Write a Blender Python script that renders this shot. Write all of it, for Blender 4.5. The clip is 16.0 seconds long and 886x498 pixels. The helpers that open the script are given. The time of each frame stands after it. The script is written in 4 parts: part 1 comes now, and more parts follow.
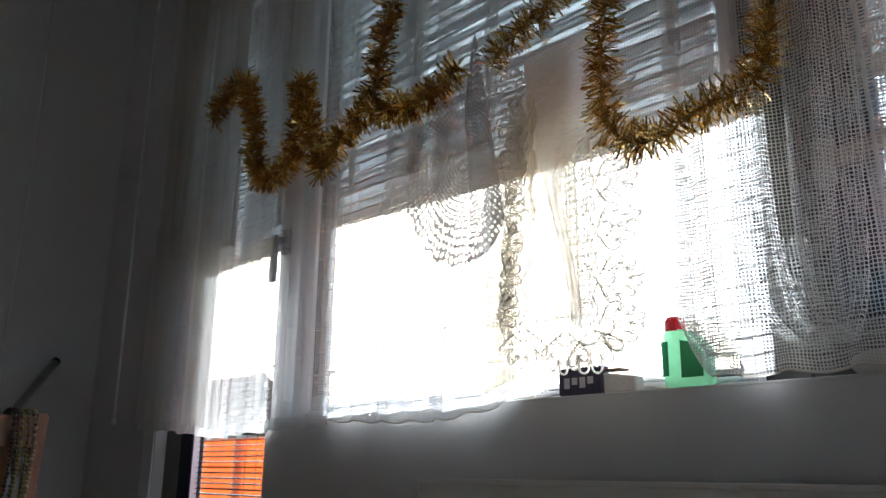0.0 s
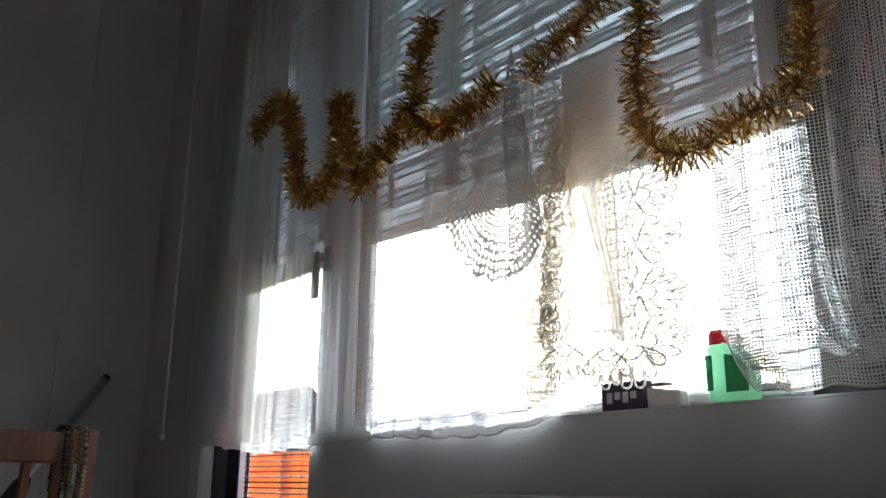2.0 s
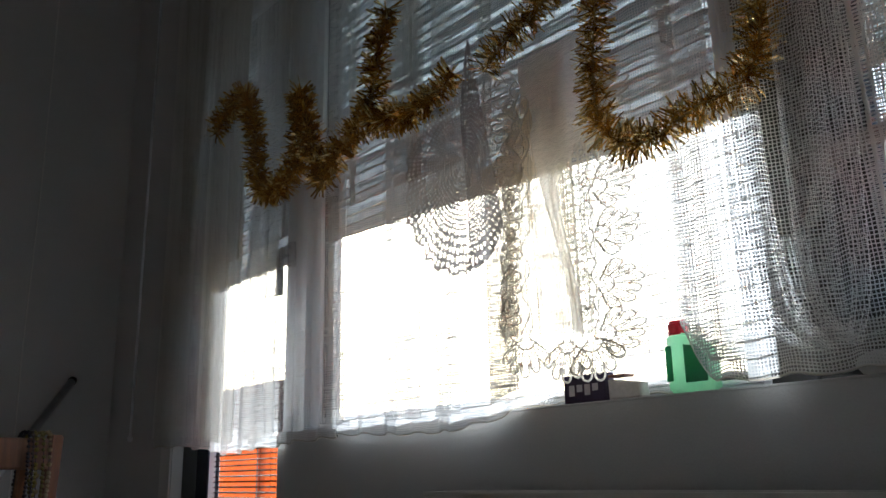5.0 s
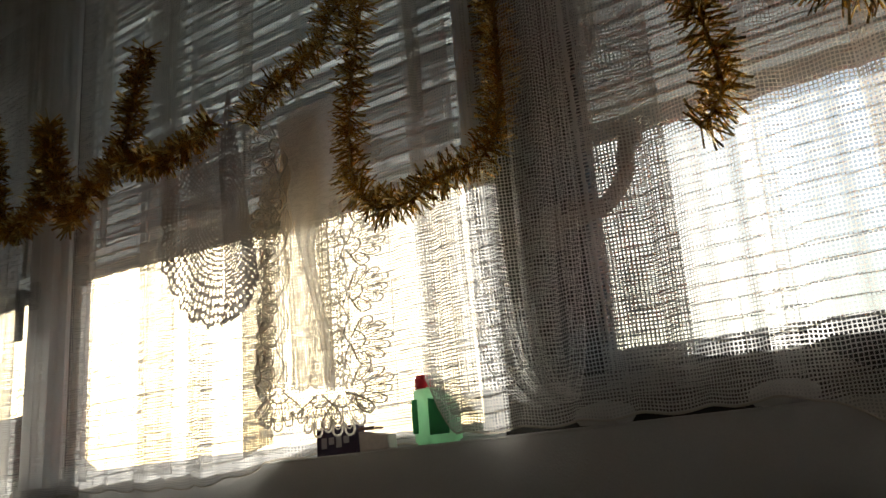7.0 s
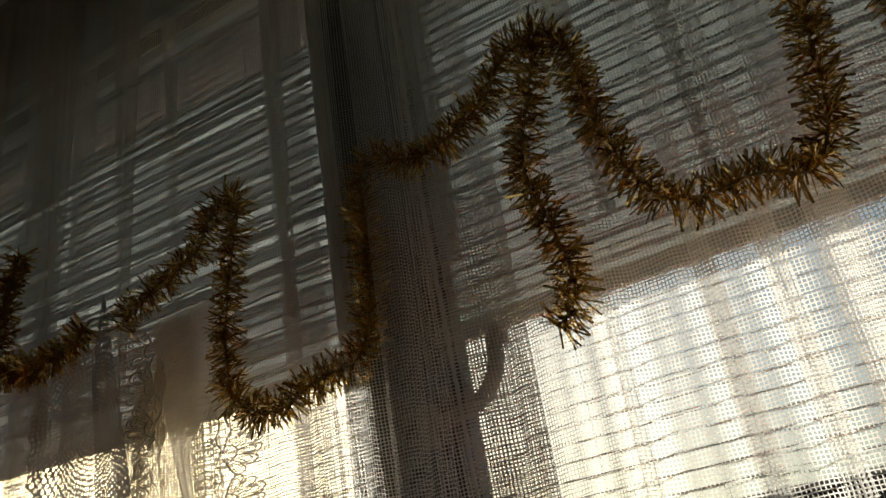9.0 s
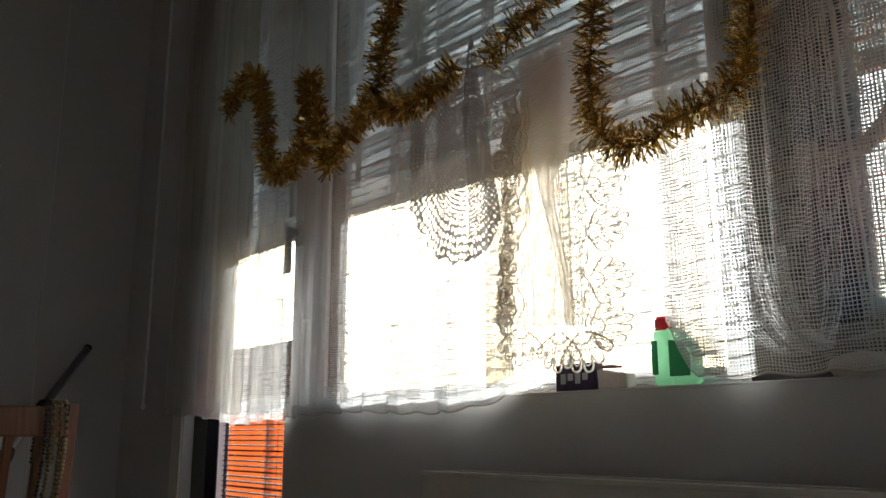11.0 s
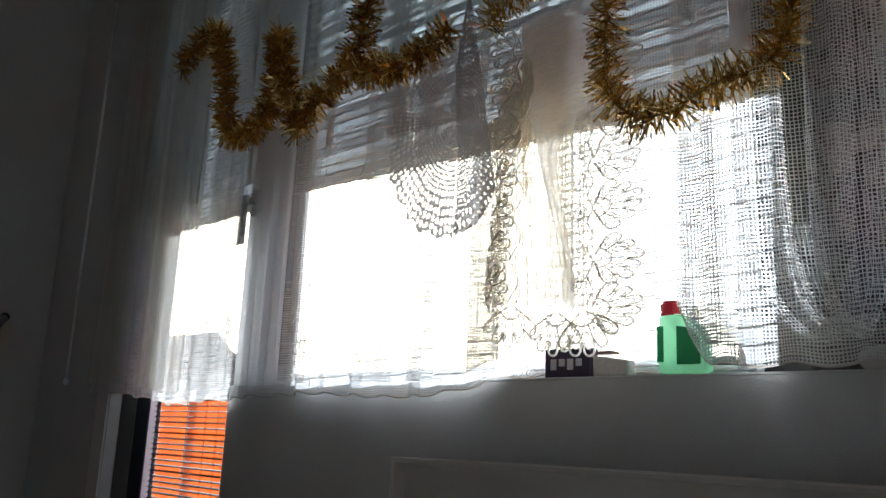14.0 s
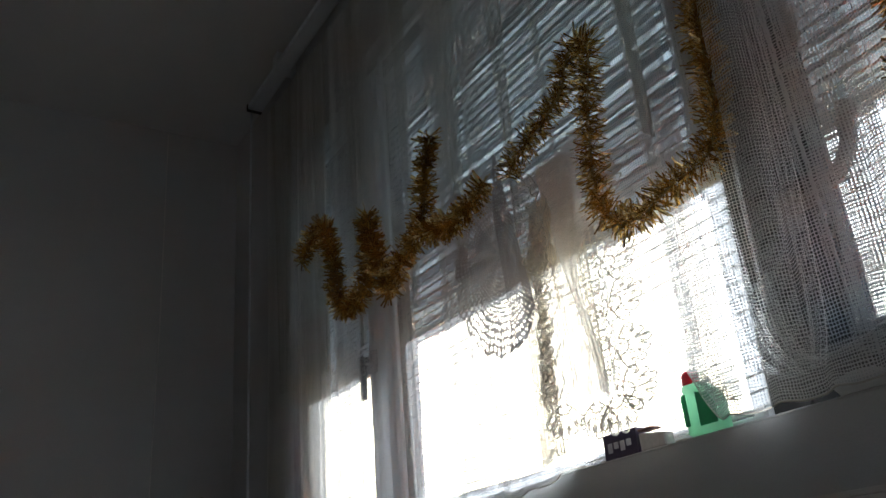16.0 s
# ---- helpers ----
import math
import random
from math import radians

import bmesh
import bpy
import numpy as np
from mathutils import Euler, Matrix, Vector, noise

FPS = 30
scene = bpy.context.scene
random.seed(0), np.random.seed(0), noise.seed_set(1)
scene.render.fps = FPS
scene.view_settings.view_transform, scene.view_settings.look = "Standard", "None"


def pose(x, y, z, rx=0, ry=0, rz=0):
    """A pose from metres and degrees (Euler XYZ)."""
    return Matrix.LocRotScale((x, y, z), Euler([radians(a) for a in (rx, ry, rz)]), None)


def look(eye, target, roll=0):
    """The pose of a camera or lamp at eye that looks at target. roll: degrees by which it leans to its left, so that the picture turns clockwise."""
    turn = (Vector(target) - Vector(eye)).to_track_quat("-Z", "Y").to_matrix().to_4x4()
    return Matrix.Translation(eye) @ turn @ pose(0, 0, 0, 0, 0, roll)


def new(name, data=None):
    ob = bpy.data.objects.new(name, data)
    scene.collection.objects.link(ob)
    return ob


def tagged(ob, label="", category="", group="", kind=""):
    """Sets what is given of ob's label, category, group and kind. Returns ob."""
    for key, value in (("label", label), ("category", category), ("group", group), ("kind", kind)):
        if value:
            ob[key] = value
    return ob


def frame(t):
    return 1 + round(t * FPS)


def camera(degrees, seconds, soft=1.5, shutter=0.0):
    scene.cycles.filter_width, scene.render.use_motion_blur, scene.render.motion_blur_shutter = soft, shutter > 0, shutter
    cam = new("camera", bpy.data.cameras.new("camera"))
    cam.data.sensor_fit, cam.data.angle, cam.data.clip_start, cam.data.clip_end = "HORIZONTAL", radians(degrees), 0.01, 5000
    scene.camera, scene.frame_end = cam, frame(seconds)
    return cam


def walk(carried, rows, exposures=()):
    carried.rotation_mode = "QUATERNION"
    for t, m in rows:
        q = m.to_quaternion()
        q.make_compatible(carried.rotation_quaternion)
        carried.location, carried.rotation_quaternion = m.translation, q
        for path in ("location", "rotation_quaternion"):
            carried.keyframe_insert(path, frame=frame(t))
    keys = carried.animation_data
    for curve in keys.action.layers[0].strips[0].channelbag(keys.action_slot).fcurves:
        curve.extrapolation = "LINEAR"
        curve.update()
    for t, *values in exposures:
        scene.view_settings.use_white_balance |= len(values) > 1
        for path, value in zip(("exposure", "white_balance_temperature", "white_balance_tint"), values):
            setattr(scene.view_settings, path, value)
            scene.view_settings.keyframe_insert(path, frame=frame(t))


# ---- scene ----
cam = camera(54.5, 16.0)
PATH = [
    (0, (1.925, -1.101, 0.716), (0.48, 0.183, 1.228), 0.8),
    (0.5, (1.925, -1.098, 0.722), (0.468, 0.155, 1.276), 1.2),
    (1, (1.93, -1.098, 0.724), (0.448, 0.131, 1.263), 1.3),
    (1.5, (1.931, -1.1, 0.725), (0.435, 0.114, 1.263), 1.2),
    (2, (1.932, -1.1, 0.725), (0.428, 0.105, 1.259), 0.6),
    (2.5, (1.935, -1.092, 0.727), (0.422, 0.103, 1.259), 0.1),
    (3, (1.948, -1.075, 0.736), (0.437, 0.125, 1.262), -0.7),
    (5.5, (1.942, -1.062, 0.743), (0.493, 0.226, 1.236), -1.4),
    (6, (1.954, -1.061, 0.749), (0.606, 0.336, 1.229), -1.9),
    (6.5, (1.967, -1.069, 0.753), (0.685, 0.392, 1.225), -2.3),
    (7, (2.001, -1.074, 0.78), (0.916, 0.516, 1.321), -4.3),
    (7.5, (2.017, -1.067, 0.791), (1.086, 0.607, 1.365), -5.9),
    (8, (2.028, -1.056, 0.803), (1.2, 0.663, 1.402), -7.1),
    (8.5, (2.041, -1.049, 0.806), (1.268, 0.664, 1.49), -7.3),
    (9, (2.066, -1.081, 0.811), (1.276, 0.53, 1.693), -9.6),
    (9.5, (2.052, -1.079, 0.796), (0.94, 0.344, 1.656), -4.2),
    (10, (2.045, -1.08, 0.793), (0.693, 0.246, 1.435), -2.0),
    (10.2, (2.042, -1.081, 0.794), (0.647, 0.226, 1.381), -1.8),
    (12.3, (1.949, -1.112, 0.741), (0.357, 0.058, 1.053), 1.5),
    (12.5, (1.945, -1.113, 0.745), (0.365, 0.032, 1.183), 1.6),
    (12.8, (1.948, -1.111, 0.751), (0.403, -0.013, 1.393), 1.7),
    (13, (1.945, -1.115, 0.749), (0.41, -0.026, 1.429), 2.0),
    (13.5, (1.919, -1.11, 0.747), (0.348, -0.001, 1.296), 2.0),
    (13.7, (1.892, -1.099, 0.748), (0.318, 0.06, 1.173), 1.5),
    (14, (1.838, -1.093, 0.741), (0.451, 0.28, 1.179), 2.5),
    (14.5, (1.868, -1.093, 0.758), (0.581, 0.365, 1.224), 2.8),
    (15, (1.957, -1.073, 0.737), (0.442, 0.153, 1.185), 2.3),
    (15.2, (2.021, -1.085, 0.721), (0.382, -0.023, 1.152), 1.1),
    (15.3, (2.049, -1.089, 0.699), (0.385, -0.071, 1.144), 1.1),
    (15.5, (2.11, -1.107, 0.67), (0.466, -0.108, 1.217), 0.2),
    (15.7, (2.154, -1.095, 0.651), (0.572, -0.087, 1.344), -2.9),
    (15.8, (2.166, -1.084, 0.635), (0.607, -0.076, 1.38), -3.9),
    (16, (2.181, -1.072, 0.61), (0.634, -0.076, 1.394), -4.9),
]
EXPOSURES = [(0.0, 2.3, 5400, 8), (3.0, 2.05, 5400, 8), (5.5, 1.8, 5500, 7), (6.5, 1.55, 6300, 7), (7.0, 1.1, 6700, 8), (9.0, 0.62, 7300, 6), (10.0, 1.15, 6800, 7), (12.5, 2.22, 5400, 7), (14.0, 2.0, 5400, 7), (14.5, 1.7, 6500, 7), (15.0, 1.72, 6500, 8), (15.5, 2.25, 5450, 8), (16.0, 1.7, 5400, 7)]
walk(cam, [(t, look(eye, target, roll)) for t, eye, target, roll in PATH], EXPOSURES)

# ---- world, sun, exposure ----
SUN_DIR = Vector((-0.761, 0.578, 0.294)).normalized()      # towards the sun
world = bpy.data.worlds.new("sky_world")
scene.world = world
world.use_nodes = True
wn = world.node_tree
sky = wn.nodes.new("ShaderNodeTexSky")
sky.sky_type = "NISHITA"
sky.sun_disc = False
sky.sun_elevation = math.asin(SUN_DIR.z)
sky.sun_rotation = math.atan2(SUN_DIR.x, SUN_DIR.y)
sky.air_density, sky.dust_density, sky.ozone_density = 1.0, 3.0, 1.0
wn.nodes["Background"].inputs["Strength"].default_value = 0.085
wn.links.new(sky.outputs["Color"], wn.nodes["Background"].inputs["Color"])
sun = new("sun", bpy.data.lights.new("sun", "SUN"))
sun.data.energy, sun.data.angle, sun.data.color = 4.5, radians(0.6), (1.0, 0.97, 0.93)
sun.matrix_world = look(10 * SUN_DIR, (0, 0, 0))


# ---- materials ----
def material(name, color, rough=0.6, metal=0.0, vary=0.15, scale=8.0, fine=120.0, bump=0.15, sheen=0.0, trans=0.0):
    """A painted, wooden or plastic surface with stains at two scales and fine relief."""
    m = bpy.data.materials.new(name)
    m.use_nodes = True
    nt = m.node_tree
    n, l = nt.nodes, nt.links
    b = n["Principled BSDF"]
    co = n.new("ShaderNodeTexCoord")
    big = n.new("ShaderNodeTexNoise")
    big.inputs["Scale"].default_value, big.inputs["Detail"].default_value = scale, 5
    small = n.new("ShaderNodeTexNoise")
    small.inputs["Scale"].default_value, small.inputs["Detail"].default_value = fine, 3
    l.new(co.outputs["Object"], big.inputs["Vector"])
    l.new(co.outputs["Object"], small.inputs["Vector"])
    add = n.new("ShaderNodeMath")
    add.operation = "ADD"
    l.new(big.outputs["Fac"], add.inputs[0])
    l.new(small.outputs["Fac"], add.inputs[1])
    ramp = n.new("ShaderNodeMapRange")
    ramp.inputs["From Min"].default_value, ramp.inputs["From Max"].default_value = 0.6, 1.4
    ramp.inputs["To Min"].default_value, ramp.inputs["To Max"].default_value = 1 - vary, 1 + vary
    l.new(add.outputs[0], ramp.inputs["Value"])
    mul = n.new("ShaderNodeVectorMath")
    mul.operation = "SCALE"
    mul.inputs[0].default_value = color
    l.new(ramp.outputs[0], mul.inputs["Scale"])
    l.new(mul.outputs[0], b.inputs["Base Color"])
    b.inputs["Roughness"].default_value, b.inputs["Metallic"].default_value = rough, metal
    b.inputs["Transmission Weight"].default_value = trans
    if bump:
        bp = n.new("ShaderNodeBump")
        bp.inputs["Strength"].default_value, bp.inputs["Distance"].default_value = bump, 0.002
        l.new(small.outputs["Fac"], bp.inputs["Height"])
        l.new(bp.outputs[0], b.inputs["Normal"])
    return m


def wood(name, color, dark):
    """Varnished wood with long grain along z."""
    m = material(name, color, 0.38, vary=0.1)
    nt = m.node_tree
    n, l = nt.nodes, nt.links
    co, mp = n.new("ShaderNodeTexCoord"), n.new("ShaderNodeMapping")
    mp.inputs["Scale"].default_value = (40, 40, 3)
    l.new(co.outputs["Object"], mp.inputs["Vector"])
    g = n.new("ShaderNodeTexNoise")
    g.inputs["Scale"].default_value, g.inputs["Detail"].default_value, g.inputs["Distortion"].default_value = 2.0, 6, 0.6
    l.new(mp.outputs[0], g.inputs["Vector"])
    r = n.new("ShaderNodeValToRGB")
    r.color_ramp.elements[0].position, r.color_ramp.elements[0].color = 0.35, (*dark, 1)
    r.color_ramp.elements[1].position, r.color_ramp.elements[1].color = 0.65, (*color, 1)
    l.new(g.outputs["Fac"], r.inputs["Fac"])
    l.new(r.outputs[0], n["Principled BSDF"].inputs["Base Color"])
    return m


def cloth(name, color, pitch, width, glow=0.6, slub=0.25, close=0.0, bands=0.0):
    """An open woven gauze: square holes between threads that let light through. UV in metres."""
    m = bpy.data.materials.new(name)
    m.use_nodes = True
    nt = m.node_tree
    n, l = nt.nodes, nt.links
    n.remove(n["Principled BSDF"])
    uv = n.new("ShaderNodeUVMap")
    wob = n.new("ShaderNodeTexNoise")
    wob.inputs["Scale"].default_value, wob.inputs["Detail"].default_value = 60, 2
    l.new(uv.outputs[0], wob.inputs["Vector"])
    ofs = n.new("ShaderNodeVectorMath")
    ofs.operation = "MULTIPLY_ADD"
    ofs.inputs[1].default_value = (pitch * 0.45, pitch * 0.45, 0)
    l.new(wob.outputs["Color"], ofs.inputs[0])
    l.new(uv.outputs[0], ofs.inputs[2])
    sep = n.new("ShaderNodeSeparateXYZ")
    l.new(ofs.outputs[0], sep.inputs[0])
    thick = n.new("ShaderNodeTexNoise")
    thick.inputs["Scale"].default_value, thick.inputs["Detail"].default_value = 1.0, 2
    mp = n.new("ShaderNodeMapping")
    mp.inputs["Scale"].default_value = (25, 260, 1)
    l.new(uv.outputs[0], mp.inputs["Vector"])
    l.new(mp.outputs[0], thick.inputs["Vector"])
    marks = []
    for axis in ("X", "Y"):
        div = n.new("ShaderNodeMath")
        div.operation = "DIVIDE"
        div.inputs[1].default_value = pitch
        l.new(sep.outputs[axis], div.inputs[0])
        fr = n.new("ShaderNodeMath")
        fr.operation = "FRACT"
        l.new(div.outputs[0], fr.inputs[0])
        lim = n.new("ShaderNodeMapRange")
        lim.inputs["From Min"].default_value, lim.inputs["From Max"].default_value = 0.3, 0.75
        lim.inputs["To Min"].default_value, lim.inputs["To Max"].default_value = width * 0.8, width * (1 + 3 * slub)
        l.new(thick.outputs["Fac"], lim.inputs["Value"])
        lt = n.new("ShaderNodeMath")
        lt.operation = "LESS_THAN"
        l.new(fr.outputs[0], lt.inputs[0])
        l.new(lim.outputs[0], lt.inputs[1])
        marks.append(lt)
    mx = n.new("ShaderNodeMath")
    mx.operation = "MAXIMUM"
    l.new(marks[0].outputs[0], mx.inputs[0])
    l.new(marks[1].outputs[0], mx.inputs[1])
    top = mx
    if bands:
        # bundled weft threads at wider steps, broken into dashes
        soft = n.new("ShaderNodeTexNoise")
        soft.inputs["Scale"].default_value, soft.inputs["Detail"].default_value = 14, 2
        l.new(uv.outputs[0], soft.inputs["Vector"])
        sep2 = n.new("ShaderNodeSeparateXYZ")
        l.new(uv.outputs[0], sep2.inputs[0])
        low = n.new("ShaderNodeMath")
        low.operation = "MULTIPLY_ADD"
        low.inputs[1].default_value = 0.005
        l.new(soft.outputs["Fac"], low.inputs[0])
        l.new(sep2.outputs["Y"], low.inputs[2])
        dv = n.new("ShaderNodeMath")
        dv.operation = "DIVIDE"
        dv.inputs[1].default_value = bands
        l.new(low.outputs[0], dv.inputs[0])
        f2 = n.new("ShaderNodeMath")
        f2.operation = "FRACT"
        l.new(dv.outputs[0], f2.inputs[0])
        wide = n.new("ShaderNodeMapRange")
        wide.inputs["From Min"].default_value, wide.inputs["From Max"].default_value = 0.38, 0.62
        wide.inputs["To Min"].default_value, wide.inputs["To Max"].default_value = 0.02, 0.12
        l.new(thick.outputs["Fac"], wide.inputs["Value"])
        l2 = n.new("ShaderNodeMath")
        l2.operation = "LESS_THAN"
        l.new(f2.outputs[0], l2.inputs[0])
        l.new(wide.outputs[0], l2.inputs[1])
        top = n.new("ShaderNodeMath")
        top.operation = "MAXIMUM"
        l.new(mx.outputs[0], top.inputs[0])
        l.new(l2.outputs[0], top.inputs[1])
    fill = n.new("ShaderNodeMath")
    fill.operation = "MAXIMUM"
    fill.inputs[1].default_value = close
    l.new(top.outputs[0], fill.inputs[0])
    dif, tr, mix, hole, out = (n.new("ShaderNode" + k) for k in ("BsdfDiffuse", "BsdfTranslucent", "MixShader", "BsdfTransparent", "MixShader"))
    dif.inputs["Color"].default_value = tr.inputs["Color"].default_value = (*color, 1)
    mix.inputs["Fac"].default_value = glow
    l.new(dif.outputs[0], mix.inputs[1])
    l.new(tr.outputs[0], mix.inputs[2])
    l.new(fill.outputs[0], out.inputs["Fac"])
    l.new(hole.outputs[0], out.inputs[1])
    l.new(mix.outputs[0], out.inputs[2])
    l.new(out.outputs[0], n["Material Output"].inputs["Surface"])
    return m


def crochet(name, color, rings, spokes, open_at):
    """Crocheted cotton: round holes in rings and spokes. UV: angle share and radius share."""
    m = bpy.data.materials.new(name)
    m.use_nodes = True
    nt = m.node_tree
    n, l = nt.nodes, nt.links
    n.remove(n["Principled BSDF"])
    uv = n.new("ShaderNodeUVMap")
    mp = n.new("ShaderNodeMapping")
    mp.inputs["Scale"].default_value = (spokes, rings, 1)
    cut = n.new("ShaderNodeSeparateXYZ")
    l.new(uv.outputs[0], cut.inputs[0])
    inner, outer, both, back = (n.new("ShaderNodeMath") for _ in range(4))
    inner.operation, outer.operation, both.operation, back.operation = "MINIMUM", "SUBTRACT", "MULTIPLY_ADD", "MAXIMUM"
    inner.inputs[1].default_value, outer.inputs[1].default_value, both.inputs[1].default_value, back.inputs[1].default_value = 0.62, 0.62, 0.55, 0.0
    l.new(cut.outputs["Y"], inner.inputs[0])
    l.new(cut.outputs["Y"], outer.inputs[0])
    l.new(outer.outputs[0], back.inputs[0])
    l.new(back.outputs[0], both.inputs[0])
    l.new(inner.outputs[0], both.inputs[2])
    join = n.new("ShaderNodeCombineXYZ")
    l.new(cut.outputs["X"], join.inputs["X"])
    l.new(both.outputs[0], join.inputs["Y"])
    l.new(join.outputs[0], mp.inputs["Vector"])
    vor = n.new("ShaderNodeTexVoronoi")
    vor.inputs["Scale"].default_value, vor.inputs["Randomness"].default_value = 1.0, 0.18
    l.new(mp.outputs[0], vor.inputs["Vector"])
    sep = n.new("ShaderNodeSeparateXYZ")
    l.new(uv.outputs[0], sep.inputs[0])
    wide = n.new("ShaderNodeMapRange")
    wide.inputs["From Min"].default_value, wide.inputs["From Max"].default_value = 0.1, 0.9
    wide.inputs["To Min"].default_value, wide.inputs["To Max"].default_value = open_at * 0.9, open_at * 1.02
    l.new(sep.outputs["Y"], wide.inputs["Value"])
    gt = n.new("ShaderNodeMath")
    gt.operation = "GREATER_THAN"
    l.new(vor.outputs["Distance"], gt.inputs[0])
    l.new(wide.outputs[0], gt.inputs[1])
    dif, tr, mix, hole, out = (n.new("ShaderNode" + k) for k in ("BsdfDiffuse", "BsdfTranslucent", "MixShader", "BsdfTransparent", "MixShader"))
    dif.inputs["Color"].default_value = tr.inputs["Color"].default_value = (*color, 1)
    mix.inputs["Fac"].default_value = 0.34
    l.new(dif.outputs[0], mix.inputs[1])
    l.new(tr.outputs[0], mix.inputs[2])
    l.new(gt.outputs[0], out.inputs["Fac"])
    l.new(hole.outputs[0], out.inputs[1])
    l.new(mix.outputs[0], out.inputs[2])
    l.new(out.outputs[0], n["Material Output"].inputs["Surface"])
    return m


def glass(name, color=(0.97, 0.99, 0.98)):
    m = bpy.data.materials.new(name)
    m.use_nodes = True
    nt = m.node_tree
    n, l = nt.nodes, nt.links
    n.remove(n["Principled BSDF"])
    g, t, mix, fr = n.new("ShaderNodeBsdfGlossy"), n.new("ShaderNodeBsdfTransparent"), n.new("ShaderNodeMixShader"), n.new("ShaderNodeLayerWeight")
    p5, lift = n.new("ShaderNodeMath"), n.new("ShaderNodeMath")
    p5.operation, lift.operation = "POWER", "MULTIPLY_ADD"
    p5.inputs[1].default_value, lift.inputs[1].default_value, lift.inputs[2].default_value = 5.0, 0.9, 0.03
    g.inputs["Roughness"].default_value = 0.02
    t.inputs["Color"].default_value = (*color, 1)
    fr.inputs["Blend"].default_value = 0.5
    l.new(fr.outputs["Facing"], p5.inputs[0])
    l.new(p5.outputs[0], lift.inputs[0])
    l.new(lift.outputs[0], mix.inputs["Fac"])
    l.new(t.outputs[0], mix.inputs[1])
    l.new(g.outputs[0], mix.inputs[2])
    l.new(mix.outputs[0], n["Material Output"].inputs["Surface"])
    return m


def lit_cloth(name, color, glow=0.6, sheer=0.0):
    """A closed cloth or thin plastic that light shines through."""
    m = material(name, color, 0.7, vary=0.12, scale=20, fine=300)
    nt = m.node_tree
    n, l = nt.nodes, nt.links
    tr, mix = n.new("ShaderNodeBsdfTranslucent"), n.new("ShaderNodeMixShader")
    tr.inputs["Color"].default_value = (*color, 1)
    mix.inputs["Fac"].default_value = glow
    l.new(n["Principled BSDF"].outputs[0], mix.inputs[1])
    l.new(tr.outputs[0], mix.inputs[2])
    last = mix
    if sheer:
        # loosely spun fibres leave gaps
        gap, last = n.new("ShaderNodeBsdfTransparent"), n.new("ShaderNodeMixShader")
        last.inputs["Fac"].default_value = sheer
        l.new(mix.outputs[0], last.inputs[1])
        l.new(gap.outputs[0], last.inputs[2])
    l.new(last.outputs[0], n["Material Output"].inputs["Surface"])
    return m


SHUTTER = lit_cloth("grey_shutter_slat", (0.47, 0.50, 0.52), 0.032)
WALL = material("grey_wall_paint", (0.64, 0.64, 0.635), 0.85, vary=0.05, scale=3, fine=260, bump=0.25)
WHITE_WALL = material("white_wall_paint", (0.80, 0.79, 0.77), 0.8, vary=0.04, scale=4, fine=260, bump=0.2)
CEILING = material("ceiling_paint", (0.78, 0.77, 0.75), 0.9, vary=0.04, scale=3, fine=200, bump=0.2)
FLOOR = wood("floor_wood", (0.30, 0.24, 0.18), (0.20, 0.155, 0.11))
FRAME = material("white_window_frame", (0.82, 0.84, 0.86), 0.4, vary=0.04, scale=6, fine=80, bump=0.05)
BROWN_FRAME = material("dark_window_frame", (0.032, 0.031, 0.029), 0.45, vary=0.15, scale=9, fine=90, bump=0.05)
SEAL = material("dark_rubber_seal", (0.03, 0.035, 0.05), 0.6)
SILL = material("white_sill_board", (0.74, 0.73, 0.70), 0.35, vary=0.05, scale=10, fine=90, bump=0.05)
RADIATOR = material("white_radiator_enamel", (0.70, 0.69, 0.66), 0.35, vary=0.04, scale=7, fine=60, bump=0.05)
METAL = material("grey_metal", (0.45, 0.46, 0.48), 0.32, 1.0, vary=0.1, scale=30, fine=200, bump=0.05)
DARK = material("black_plastic", (0.02, 0.02, 0.022), 0.45, vary=0.2, scale=30, fine=200)
HANDLE = material("dark_grey_metal", (0.05, 0.052, 0.058), 0.5, 0.0)
PALE_HANDLE = material("pale_grey_handle", (0.34, 0.32, 0.29), 0.5, 0.0)
# dark grey that carries the shade on the door reveal
REVEAL_SHADE = material("grey_reveal_shade", (0.15, 0.155, 0.165), 0.9, vary=0.15, scale=20, fine=300)
NAVY = material("navy_stile_shade", (0.012, 0.016, 0.035), 0.85, vary=0.25, scale=20, fine=300)
SLAT = material("dark_blind_slat", (0.032, 0.012, 0.008), 0.4, vary=0.1, scale=12, fine=150, bump=0.03)
PALE_SLAT = material("grey_blind_slat", (0.42, 0.42, 0.42), 0.4, vary=0.06, scale=12, fine=150, bump=0.03)
GAUZE = cloth("white_gauze", (0.78, 0.77, 0.74), 0.0054, 0.27, 0.24, 0.22, close=0.04, bands=0.0175)
LOOSE = cloth("loose_white_gauze", (0.84, 0.83, 0.80), 0.0056, 0.25, 0.80, 0.12)
NET = cloth("open_white_net", (0.88, 0.87, 0.84), 0.0062, 0.20, 0.30, 0.06)
DENSE = cloth("dense_gauze", (0.76, 0.74, 0.68), 0.0050, 0.33, 0.30, 0.06, close=0.26)
BEIGE = cloth("beige_gauze", (0.60, 0.54, 0.42), 0.0040, 0.42, 0.12, 0.2, close=0.30)
HEM = cloth("white_gauze_hem", (0.84, 0.83, 0.80), 0.0046, 0.34, 0.35, close=0.12)
VEIL = cloth("white_veil", (0.86, 0.84, 0.79), 0.0022, 0.36, 0.75, close=0.46)
